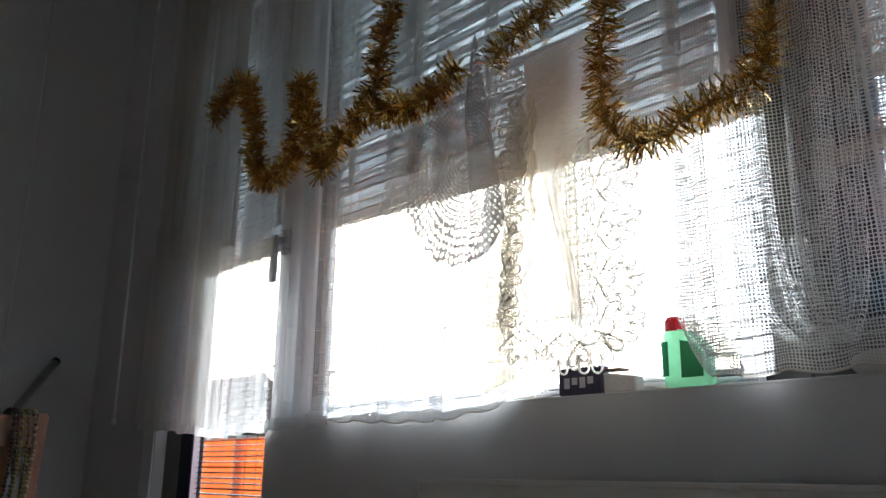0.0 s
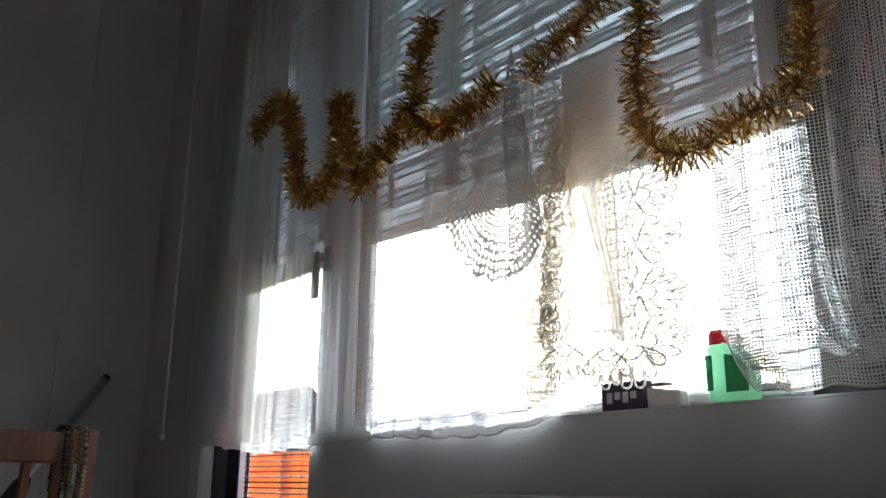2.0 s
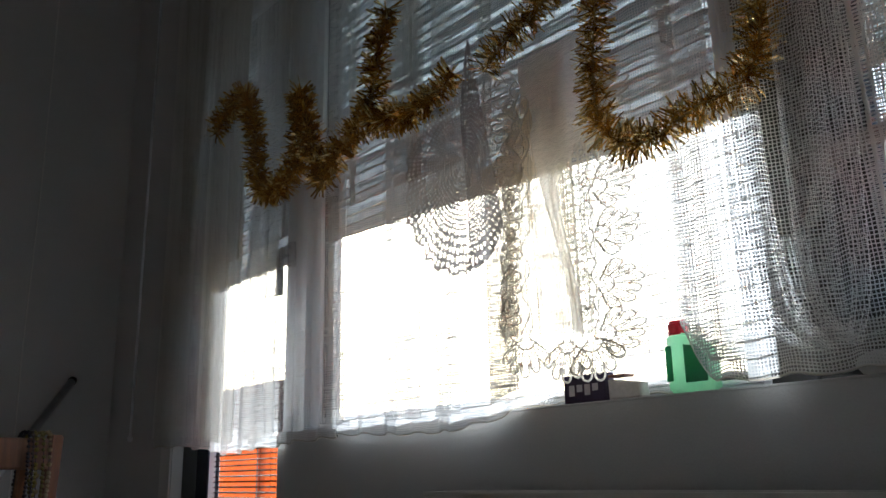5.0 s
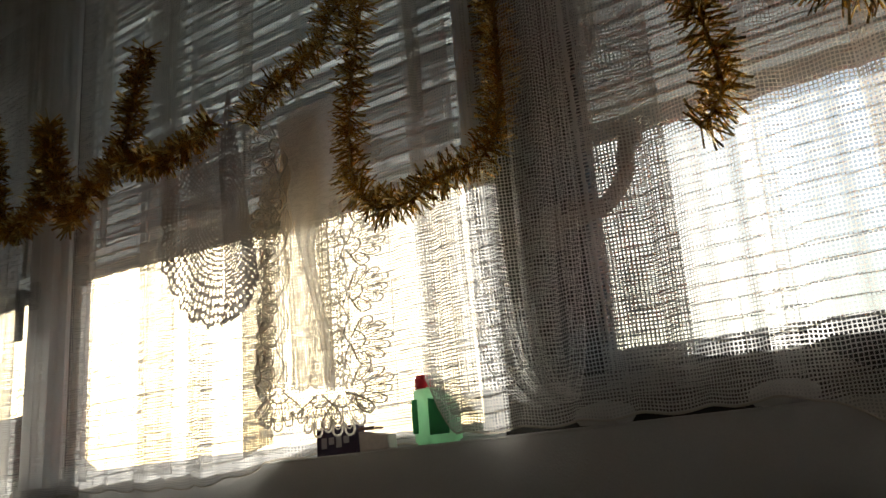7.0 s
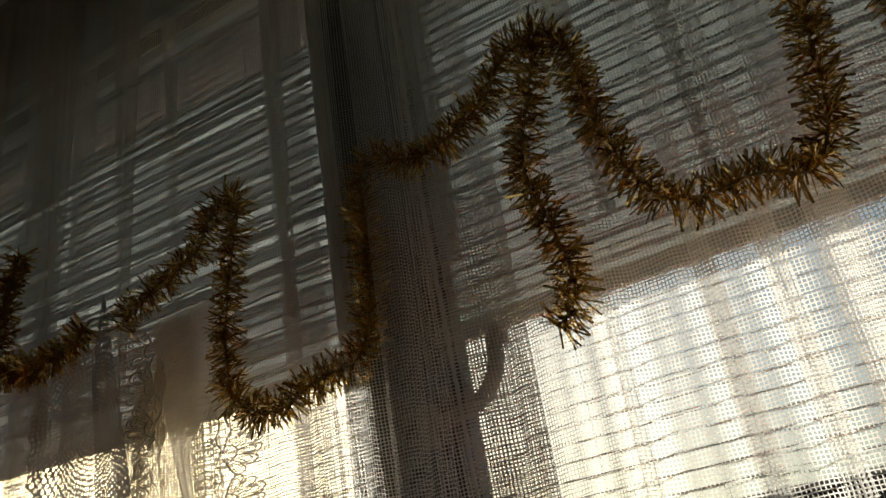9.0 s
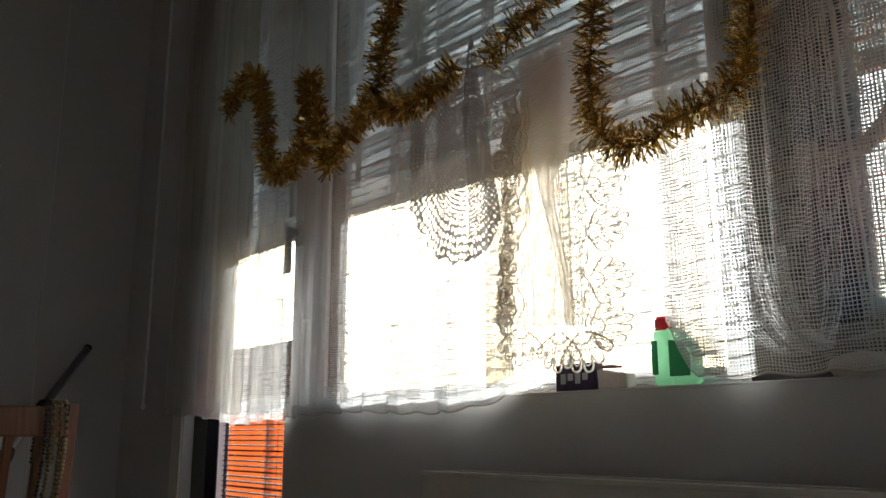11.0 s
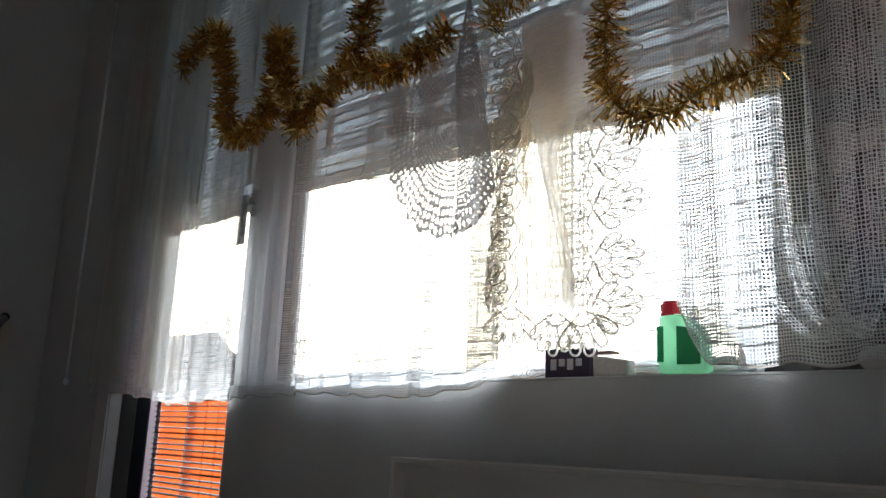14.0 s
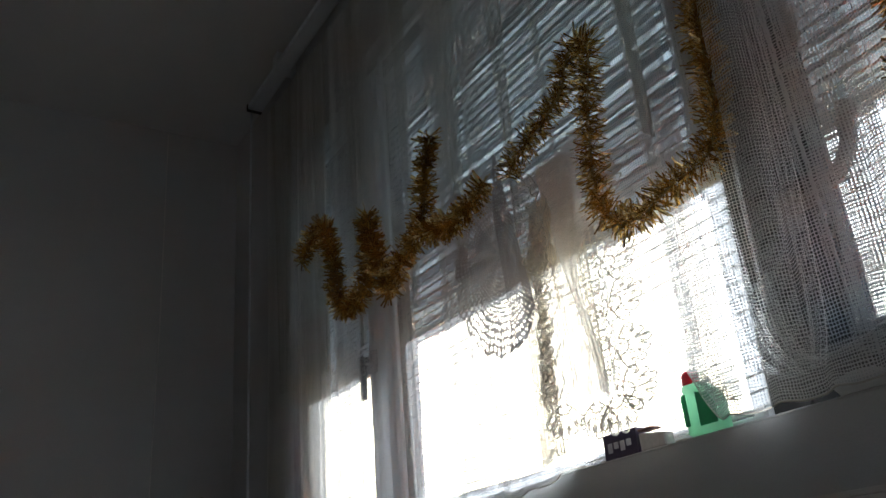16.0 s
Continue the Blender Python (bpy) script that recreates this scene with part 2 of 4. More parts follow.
LACE_NET = cloth("cream_lace_net", (0.76, 0.69, 0.55), 0.0046, 0.40, 0.58, close=0.30)
LATTICE = cloth("cream_lace_lattice", (0.76, 0.73, 0.62), 0.0125, 0.28, 0.58, 0.12, close=0.10)
LACE_THREAD = lit_cloth("cream_lace_thread", (0.80, 0.76, 0.69), 0.62, 0.14)
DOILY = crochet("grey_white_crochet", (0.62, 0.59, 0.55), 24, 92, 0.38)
# same cloth with smaller holes; shade of the folded half is in the darker colour
DOILY_SHADED_FOLD = crochet("grey_white_crochet_shaded_fold", (0.48, 0.45, 0.42), 30, 104, 0.27)
PANE = glass("clear_glass")
SLAT.node_tree.nodes["Principled BSDF"].inputs["Specular IOR Level"].default_value = 0.08
SLAT.node_tree.nodes["Principled BSDF"].inputs["Roughness"].default_value = 0.8
GOLD = material("gold_tinsel_foil", (0.80, 0.60, 0.25), 0.19, 1.0, vary=0.35, scale=40, fine=300, bump=0.0)
GOLD_CORE = material("dark_gold_thread", (0.30, 0.20, 0.07), 0.5, 0.6)
CHAIR_WOOD = wood("varnished_beech", (0.21, 0.09, 0.032), (0.13, 0.052, 0.018))
ORANGE = lit_cloth("orange_balcony_screen", (0.78, 0.12, 0.012), 0.30)


# ---- mesh helpers ----
def box(bm, x0, x1, y0, y1, z0, z1, bevel=0.0):
    made = bmesh.ops.create_cube(bm, size=1.0, matrix=Matrix.LocRotScale(((x0 + x1) / 2, (y0 + y1) / 2, (z0 + z1) / 2), None, (x1 - x0, y1 - y0, z1 - z0)))
    if bevel:
        edges = list({e for v in made["verts"] for e in v.link_edges})
        bmesh.ops.bevel(bm, geom=edges, offset=bevel, segments=2, profile=0.6, affect="EDGES")
    return bm


def boxed(x0, x1, y0, y1, z0, z1, bevel=0.0):
    return box(bmesh.new(), x0, x1, y0, y1, z0, z1, bevel)


def tube(bm, points, radius, sides=8, closed=False):
    """A round bar along points; radius is a number or one number a point."""
    pts = [Vector(p) for p in points]
    n = len(pts)
    rings = []
    for i, p in enumerate(pts):
        a = pts[(i - 1) % n] if closed or i > 0 else p
        b = pts[(i + 1) % n] if closed or i < n - 1 else p
        d = (b - a).normalized()
        side = d.cross(Vector((0.13, 0.97, 0.21))).normalized()
        up = side.cross(d)
        r = radius[i] if isinstance(radius, (list, tuple)) else radius
        rings.append([bm.verts.new(p + r * (math.cos(k * math.tau / sides) * side + math.sin(k * math.tau / sides) * up)) for k in range(sides)])
    for i in range(n if closed else n - 1):
        r0, r1 = rings[i], rings[(i + 1) % n]
        for k in range(sides):
            bm.faces.new((r0[k], r0[(k + 1) % sides], r1[(k + 1) % sides], r1[k]))
    if not closed:
        bm.faces.new(rings[0][::-1])
        bm.faces.new(rings[-1])
    return bm


def lathe(bm, profile, sides=24, sx=1.0, sy=1.0, x=0.0, y=0.0):
    """A turned body from (radius, z) pairs, squeezed by sx and sy."""
    rings = [[bm.verts.new((x + sx * r * math.cos(k * math.tau / sides), y + sy * r * math.sin(k * math.tau / sides), z)) for k in range(sides)] for r, z in profile]
    for r0, r1 in zip(rings, rings[1:]):
        for k in range(sides):
            bm.faces.new((r0[k], r0[(k + 1) % sides], r1[(k + 1) % sides], r1[k]))
    bm.faces.new(rings[0][::-1])
    bm.faces.new(rings[-1])
    return bm


def smooth_path(points, steps=6):
    """A soft curve through the points."""
    p = [Vector(q) for q in points]
    p = [2 * p[0] - p[1]] + p + [2 * p[-1] - p[-2]]
    out = []
    for i in range(1, len(p) - 2):
        for s in range(steps):
            t = s / steps
            out.append(0.5 * (2 * p[i] + (p[i + 1] - p[i - 1]) * t + (2 * p[i - 1] - 5 * p[i] + 4 * p[i + 1] - p[i + 2]) * t * t
                              + (3 * p[i] - p[i - 1] - 3 * p[i + 1] + p[i + 2]) * t ** 3))
    return out + [p[-2]]


def mesh_of(name, bm, mat, smooth=False):
    me = bpy.data.meshes.new(name)
    bm.normal_update()
    bm.to_mesh(me)
    bm.free()
    me.materials.append(mat)
    if smooth:
        me.polygons.foreach_set("use_smooth", [True] * len(me.polygons))
    return me


def part(name, bm, mat, parent, label="", smooth=False):
    ob = new(name, mesh_of(name, bm, mat, smooth))
    ob.parent = parent
    if label:
        tagged(ob, label)
    return ob


def thing(name, label, category, group="", at=(0, 0, 0)):
    ob = new(name)
    ob.location = at
    ob.empty_display_size = 0.05
    return tagged(ob, label, category, group)


def solid(name, bm, mat, label, category, kind="structure", smooth=False):
    return tagged(new(name, mesh_of(name, bm, mat, smooth)), label, category, kind=kind)


# ---- the room ----
X0, X1, Y0, Z1 = -1.27, 3.30, -2.60, 2.72
FACE = 0.050                      # room side of the window wall
BACK = 0.17                       # its outer side
DOOR0, LEAF0, WIN1 = -0.695, -0.630, 2.75
SILL_Z, HEAD_Z = 0.853, 2.36

solid("floor", boxed(X0 - 0.2, X1 + 0.2, Y0 - 0.2, BACK, -0.12, 0.0), FLOOR, "brown varnished wooden floor of the room", "floor")
solid("ceiling", boxed(X0 - 0.2, X1 + 0.2, Y0 - 0.2, BACK, Z1, Z1 + 0.15), CEILING, "plain grey-white painted ceiling", "ceiling")
bm = boxed(X0, DOOR0, FACE, BACK, 0, Z1)
box(bm, DOOR0, X1, FACE, BACK, HEAD_Z, Z1)
box(bm, WIN1, X1, FACE, BACK, 0, HEAD_Z)
box(bm, -0.04, WIN1, FACE, BACK, 0, SILL_Z - 0.004)
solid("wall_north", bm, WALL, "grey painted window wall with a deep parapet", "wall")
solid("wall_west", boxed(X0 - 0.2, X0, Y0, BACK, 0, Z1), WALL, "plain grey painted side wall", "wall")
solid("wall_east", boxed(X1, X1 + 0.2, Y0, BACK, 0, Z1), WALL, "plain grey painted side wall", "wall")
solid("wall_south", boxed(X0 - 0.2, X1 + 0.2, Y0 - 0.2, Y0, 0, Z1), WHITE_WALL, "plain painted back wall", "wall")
solid("trim", boxed(DOOR0 - 0.078, DOOR0 - 0.004, FACE - 0.006, FACE, 0, HEAD_Z, 0.002), WHITE_WALL, "white strip along the balcony door opening", "trim")
solid("window_sill", boxed(-0.042, WIN1, FACE - 0.001, 0.15, SILL_Z - 0.004, SILL_Z, 0.001), WALL, "white window sill board with a rounded edge", "window sill")


# ---- windows, door, shutters, blinds ----
def frame_bars(bm, x0, x1, z0, z1, y0, y1, w, wb=None):
    wb = wb or w
    box(bm, x0, x0 + w, y0, y1, z0, z1, 0.004)
    box(bm, x1 - w, x1, y0, y1, z0, z1, 0.004)
    box(bm, x0 + w, x1 - w, y0 + 0.001, y1 - 0.001, z1 - w, z1, 0.004)
    box(bm, x0 + w, x1 - w, y0 + 0.001, y1 - 0.001, z0, z0 + wb, 0.004)
    return bm


def frame_bars_x(bm, x0, x1, y0, y1, z0, z1, w):
    box(bm, x0, x1, y0, y0 + w, z0, z1, 0.003)
    box(bm, x0, x1, y1 - w, y1, z0, z1, 0.003)
    box(bm, x0 + 0.001, x1 - 0.001, y0 + w, y1 - w, z1 - w, z1, 0.003)
    box(bm, x0 + 0.001, x1 - 0.001, y0 + w, y1 - w, z0, z0 + w, 0.003)
    return bm


def casement(name, x0, x1, z0, z1, label, stile, bottom, outer=0.035, mat=None):
    mat = mat or FRAME
    w = tagged(new(name), label, "window", kind="structure")
    part("window_frame", frame_bars(bmesh.new(), x0, x1, z0, z1, 0.098, 0.166, outer, min(outer, 0.03)), mat, w)
    a, b, c, d = x0 + outer - 0.004, x1 - outer + 0.004, z0 + min(outer, 0.03) - 0.006, z1 - outer + 0.004
    sash = part("sash", frame_bars(bmesh.new(), a, b, c, d, 0.088, 0.15, stile, bottom), mat, w)
    part("seal", frame_bars(bmesh.new(), a + stile - 0.002, b - stile + 0.002, c + bottom - 0.002, d - stile + 0.002, 0.100, 0.142, 0.006), SEAL, sash)
    pane = part("pane", boxed(a + stile, b - stile, 0.120, 0.126, c + bottom, d - stile), PANE, sash)
    pane.visible_shadow = False
    return w


casement("window_1", 0.055, 1.293, SILL_Z, HEAD_Z, "white framed fixed window with one tall pane", 0.022, 0.008, 0.014)
casement("window_2", 1.293, WIN1, SILL_Z, HEAD_Z, "dark framed window with a thick bottom rail", 0.114, 0.068, 0.072, mat=BROWN_FRAME)

bm = bmesh.new()
tube(bm, smooth_path([(1.425, 0.076, 1.160), (1.480, 0.066, 1.160), (1.530, 0.058, 1.172), (1.560, 0.056, 1.205), (1.567, 0.056, 1.245), (1.572, 0.056, 1.272)], 5), 0.0130, 10)
box(bm, 1.405, 1.435, 0.072, 0.088, 1.125, 1.195, 0.004)
box(bm, 1.566, 1.592, 0.050, 0.062, 1.243, 1.263, 0.005)
part("window_handle", bm, PALE_HANDLE, bpy.data.objects["window_2"], "thick grey window handle turned upwards", smooth=True)

door = tagged(new("door_1"), "closed white balcony door with a tall glass pane", "balcony door", kind="structure")
part("door_frame", frame_bars(bmesh.new(), DOOR0 + 0.002, 0.055, 0.01, HEAD_Z, 0.112, 0.166, 0.075), FRAME, door)
leaf = part("leaf", frame_bars(bmesh.new(), LEAF0, 0.012, 0.04, HEAD_Z - 0.03, 0.092, 0.130, 0.105, 0.20), FRAME, door)
part("seal", frame_bars(bmesh.new(), LEAF0 + 0.101, -0.089, 0.236, HEAD_Z - 0.131, 0.115, 0.127, 0.006), SEAL, leaf)
pane = part("pane", boxed(LEAF0 + 0.105, -0.093, 0.119, 0.124, 0.24, HEAD_Z - 0.135), PANE, door)
pane.visible_shadow = False
bm = boxed(-0.067, -0.037, 0.078, 0.092, 1.295, 1.365, 0.004)
box(bm, -0.062, -0.042, 0.046, 0.080, 1.322, 1.340, 0.004)
box(bm, -0.063, -0.041, 0.042, 0.056, 1.210, 1.342, 0.005)
part("door_handle", bm, HANDLE, door, "dark grey metal lever handle turned downwards")
# navy strip added on the white stile to give it a shaded colour
part("stile_shade_strip", boxed(LEAF0 + 0.035, LEAF0 + 0.112, 0.086, 0.0915, 0.04, HEAD_Z - 0.04, 0.002), NAVY, door, "dark navy strip standing for shade on the door stile")
# strip added over reveal and frame, its colour stands for their shade
part("reveal_shade_strip", boxed(DOOR0 + 0.003, LEAF0 + 0.036, 0.084, 0.0915, 0.01, HEAD_Z - 0.01, 0.002), REVEAL_SHADE, door, "dull grey strip standing for shade on the door reveal")


def roller_shutter(x0, x1, z0, label, rails=(0, 1), hang=0.0):
    s = thing("roller_shutter", label, "roller shutter", "half-lowered shutters", (x0, 0.24, z0))
    bm = bmesh.new()
    h = 0.0395
    for k in range(6):
        a0, a1 = k / 5, 0
        z, y = a0 * (h + 0.0012), -0.002 * math.sin(math.pi * a0)
        bm.verts.new((0, y, z)), bm.verts.new((x1 - x0, y, z))
    bm.verts.ensure_lookup_table()
    for k in range(5):
        bm.faces.new([bm.verts[i] for i in (2 * k, 2 * k + 1, 2 * k + 3, 2 * k + 2)])
    bmesh.ops.solidify(bm, geom=bm.faces[:], thickness=0.007)
    me = mesh_of("slat", bm, SHUTTER)
    part("bottom_bar", boxed(0, x1 - x0, -0.008, 0.010, -0.035, -0.001, 0.003), SHUTTER, s)
    for k in range(int((HEAD_Z - 0.10 - z0) / h)):
        ob = new("slat", me)
        ob.parent, ob.location = s, (0, 0, k * h)
    for side in [(-0.03, x1 - x0)[k] for k in rails]:
        part("guide_rail", boxed(side, side + 0.03, -0.02, 0.03, -(z0 - (0.02 if x0 < 0 else SILL_Z)), HEAD_Z - z0), FRAME, s)
    s.rotation_euler.y = radians(hang)
    return s


roller_shutter(DOOR0 - 0.30, -0.165, 1.420, "grey roller shutter lowered halfway outside the balcony door")
roller_shutter(-0.095, 1.330, 1.438, "grey roller shutter hanging slightly askew outside the white window", (0,), 2.5)
roller_shutter(1.336, WIN1 - 0.03, 1.378, "grey roller shutter lowered halfway outside the dark framed window", (1,))


# unseen box added to stop sky light coming in above the shutters
solid("sky_light_block", boxed(DOOR0 - 0.35, WIN1 + 0.1, BACK, 0.42, HEAD_Z - 0.10, HEAD_Z + 0.36), SHUTTER, "grey box added outside over the windows to block sky light", "shutter box")


def venetian_blind(x0, x1, z0, z1, y, mat, tilt, label, deep=0.009, pitch=0.0205):
    """Thin cambered slats on cords under a head rail."""
    v = thing("venetian_blind", label, "venetian blind", "blinds in the window panes", (x0, y, z1))
    part("headrail", boxed(0, x1 - x0, -0.009, 0.012, 0, 0.024, 0.002), FRAME, v)
    bm = bmesh.new()
    c, s = math.cos(radians(tilt)), math.sin(radians(tilt))
    row = []
    for k in range(4):
        w = (k / 3 - 0.5) * deep
        camber = 0.0008 * (1 - (2 * w / deep) ** 2)
        yy, zz = w * c - camber * s, w * s + camber * c
        row.append((bm.verts.new((0.004, yy, zz)), bm.verts.new((x1 - x0 - 0.004, yy, zz))))
    for (a, b), (d, e) in zip(row, row[1:]):
        bm.faces.new((a, b, e, d))
    bmesh.ops.solidify(bm, geom=bm.faces[:], thickness=0.0009)
    me = mesh_of("slat", bm, mat)
    n = round((z1 - z0) / pitch)
    pitch = (z1 - z0) / n
    for k in range(1, n):
        ob = new("slat", me)
        ob.parent, ob.location = v, (0, 0.0003 * math.sin(k * 2.4), -k * pitch)
        ob.rotation_euler = (radians(1.2 * math.sin(k * 1.7)), 0, 0)
    for f in (0.12, 0.72, 0.86):
        part("cord", tube(bmesh.new(), [((x1 - x0) * f, -0.013, 0), ((x1 - x0) * f, -0.013, -n * pitch)], 0.0008, 5), mat, v)
    part("bottom_rail", boxed(0.002, x1 - x0 - 0.002, -0.008, 0.008, -n * pitch - 0.008, -n * pitch + 0.002, 0.002), mat, v)
    return v


venetian_blind(LEAF0 + 0.114, -0.096, 0.26, HEAD_Z - 0.16, 0.108, SLAT, 20, "brown venetian blind with open slats in the balcony door", 0.013, 0.0148)
venetian_blind(0.094, 1.253, 0.8795, 2.235, 0.104, PALE_SLAT, 17, "thin grey venetian blind with open slats in the window", 0.016, 0.0250)
venetian_blind(1.478, 2.565, 0.956, 2.160, 0.105, PALE_SLAT, 17, "thin grey venetian blind with open slats in the dark framed window", 0.016, 0.0250)


# ---- curtains ----
def hem_z(x):
    """Height of the curtain's lower edge along the wall."""
    keys = ((-0.80, 0.842), (-0.55, 0.838), (-0.27, 0.806), (0.05, 0.822), (0.32, 0.832), (0.55, 0.822), (0.69, 0.822), (0.78, 0.835), (0.86, 0.858), (1.200, 0.858), (1.204, 0.955), (1.222, 0.905), (1.25, 0.864), (1.29, 0.860), (1.40, 0.858), (1.76, 0.858), (1.79, 0.850), (1.84, 0.818), (2.10, 0.806), (2.80, 0.802))
    for (a, za), (b, zb) in zip(keys, keys[1:]):
        if a <= x <= b:
            return za + (zb - za) * (x - a) / (b - a)
    return keys[0][1] if x < 0 else keys[-1][1]


def set_back(x, f):
    """How far the cloth hangs from the plane of the rail: behind the things on the sill it stands back."""
    a = max(0.0, min(1.0, (x - 0.83) / 0.06))
    return 0.022 + 0.056 * f ** 1.5 * a * (1.0 if x < 1.203 else 0.0)


def profile(x0, x1, seed):
    """The curtain's line on the plan: soft waves."""
    rnd = random.Random(seed)
    ph = [rnd.uniform(0, 6.28) for _ in range(4)]
    pts, x = [], x0

    def wave(v):
        return 0.006 * math.sin(v * 31 + ph[0]) + 0.004 * math.sin(v * 67 + ph[1]) + 0.002 * math.sin(v * 140 + ph[2])
    while x < x1:
        pts.append((x, wave(x)))
        x += 0.008
    return pts


def curtain(x0, x1, folds, seed, label, top=2.60, lean=None, weave=None, pleats=()):
    pts = profile(x0, x1, seed)
    c = thing("curtain", label, "curtain", "gauze curtains at the window", (0, 0, 0))
    layers = [("cloth", weave or GAUZE, 0.0, 0.965, pts, 0.0, 46), ("hem", HEM, 0.965, 1.0, pts, 0.0, 4)]
    for k, (a, b) in enumerate(pleats):
        # pleats pressed together under the rail run out lower down
        layers.append(("pleat", DENSE, 0.0, 0.70, profile(a, b, seed + 60 + k), -0.003, 30))
    for k, (a, b, mat, f0) in enumerate(folds):
        # where the cloth is folded over, a second layer lies on the first
        over = [(x, y) for x, y in profile(a, b, seed + 20 + k)]
        layers.append(("folded_layer", mat, f0, 0.985, over, -0.005 - 0.0012 * (k % 5), 46))
    for name, mat, f0, f1, line, front, n in layers:
        us = [0.0013 * len(name)]
        for p, q in zip(line, line[1:]):
            us.append(us[-1] + math.hypot(q[0] - p[0], q[1] - p[1]))
        verts, uvs, faces = [], [], []
        for j in range(n + 1):
            f = f0 + (f1 - f0) * j / n
            mid = (line[0][0] + line[-1][0]) / 2
            for (x, y), s in zip(line, us):
                if name == "pleat":
                    x = mid + (x - mid) * (1 - 1.1 * f)
                low = hem_z(x)
                z = top + (low - top) * f
                calm = -0.35 if 0.86 < x < 1.203 else 0.5
                sway = 0.004 * math.sin(5 * f + x * 9) + 0.006 * math.sin(2.1 * f + x * 23) * f
                xx = x + (lean(x, f) if lean else 0.0) + 0.004 * math.sin(7 * f + 13 * x) * f
                verts.append((xx, set_back(x, f) + front + y * (0.75 + calm * f) + sway * 0.6, z + (0.003 * math.sin(x * 70) if f > 0.99 else 0)))
                uvs.append((s, z + front * 0.4))
        w = len(line)
        for j in range(n):
            for i in range(w - 1):
                faces.append((j * w + i, j * w + i + 1, (j + 1) * w + i + 1, (j + 1) * w + i))
        me = bpy.data.meshes.new(name)
        me.from_pydata(verts, [], faces)
        layer = me.uv_layers.new(name="UVMap")
        for lp in me.loops:
            layer.data[lp.index].uv = uvs[lp.vertex_index]
        me.materials.append(mat)
        me.polygons.foreach_set("use_smooth", [True] * len(me.polygons))
        ob = new(name, me)
        ob.parent = c
    edge = [((x + (lean(x, 1.0) if lean else 0.0)) + 0.004 * math.sin(7 + 13 * x),
             set_back(x, 1.0) + y * (1.25 if not 0.86 < x < 1.203 else 0.4) + 0.6 * (0.004 * math.sin(5 + x * 9) + 0.006 * math.sin(2.1 + x * 23)),
             hem_z(x) + 0.003 * math.sin(x * 70)) for x, y in pts]
    part("edge_cord", tube(bmesh.new(), edge, 0.0016, 4), LACE_THREAD, c, "twisted cord along the lower edge")
    return c


curtain(-0.785, 1.200, [(-0.78, -0.70, LOOSE, 0.0), (-0.76, -0.62, LOOSE, 0.0), (-0.68, -0.56, LOOSE, 0.0), (-0.60, -0.40, LOOSE, 0.0), (-0.46, -0.20, DENSE, 0.0), (-0.40, -0.30, GAUZE, 0.0), (-0.16, 0.00, GAUZE, 0.0), (0.07, 0.13, GAUZE, 0.0),
                        (0.235, 0.33, GAUZE, 0.0), (0.47, 0.60, GAUZE, 0.0), (0.64, 0.71, GAUZE, 0.0), (0.785, 0.865, BEIGE, 0.73)], 3,
        "white open-weave gauze curtain hanging over balcony door and window",
        pleats=((-0.74, -0.44), (-0.36, -0.16), (-0.08, 0.12), (0.28, 0.40), (0.48, 0.66), (0.745, 0.86), (0.90, 0.96)))
gathered = curtain(1.205, 2.78, [(1.215, 1.318, GAUZE, 0.0), (1.510, 1.645, GAUZE, 0.0), (1.735, 1.775, LOOSE, 0.0), (1.89, 1.93, LOOSE, 0.0),
                                 (1.975, 2.01, LOOSE, 0.0), (2.04, 2.10, LOOSE, 0.0), (2.3, 2.36, LOOSE, 0.0), (2.55, 2.6, LOOSE, 0.0)], 8,
        "white open-weave gauze curtain gathered in deep folds beside the window post",
        lean=lambda x, f: -0.02 * math.sin(math.pi * f) if x < 1.52 else 0.0, weave=LOOSE,
                   pleats=((1.21, 1.275), (1.31, 1.375), (1.49, 1.61), (1.75, 1.85), (1.92, 2.0), (2.16, 2.3)))


def swag(points, width, deep, turns, mat):
    """A long rounded fold that stands out of the curtain and is drawn in at the sill."""
    mid = smooth_path([(x, y, z) for x, y, z in points], 7)
    grid, uvs, run = [], [], 0.0
    for j, p in enumerate(mid):
        f = j / (len(mid) - 1)
        run += (p - mid[j - 1]).length if j else 0.0
        w = width * (1 - 0.55 * f ** 3)
        row, ru = [], []
        for i in range(15):
            s = i / 14
            a = math.pi * s
            row.append((p.x - math.cos(a) * w / 2 + 0.003 * math.sin(9 * f + turns), p.y - deep * math.sin(a) + 0.0035 * math.sin(turns * a + 5 * f) * (0.4 + f), p.z))
            ru.append((s * width * 1.9, run))
        grid.append(row)
        uvs.append(ru)
    me = bpy.data.meshes.new("gathered_fold")
    me.from_pydata([p for row in grid for p in row], [], [(j * 15 + i, j * 15 + i + 1, j * 15 + i + 16, j * 15 + i + 15) for j in range(len(grid) - 1) for i in range(14)])
    flat = [t for row in uvs for t in row]
    layer = me.uv_layers.new(name="UVMap")
    for lp in me.loops:
        layer.data[lp.index].uv = flat[lp.vertex_index]
    me.materials.append(mat)
    me.polygons.foreach_set("use_smooth", [True] * len(me.polygons))
    ob = new("gathered_fold", me)
    ob.parent = gathered


swag([(1.360, 0.0, 2.58), (1.357, -0.004, 1.8), (1.358, -0.010, 1.32), (1.366, -0.014, 1.08), (1.392, -0.016, 0.95), (1.440, -0.014, 0.880)], 0.044, 0.020, 3, NET)
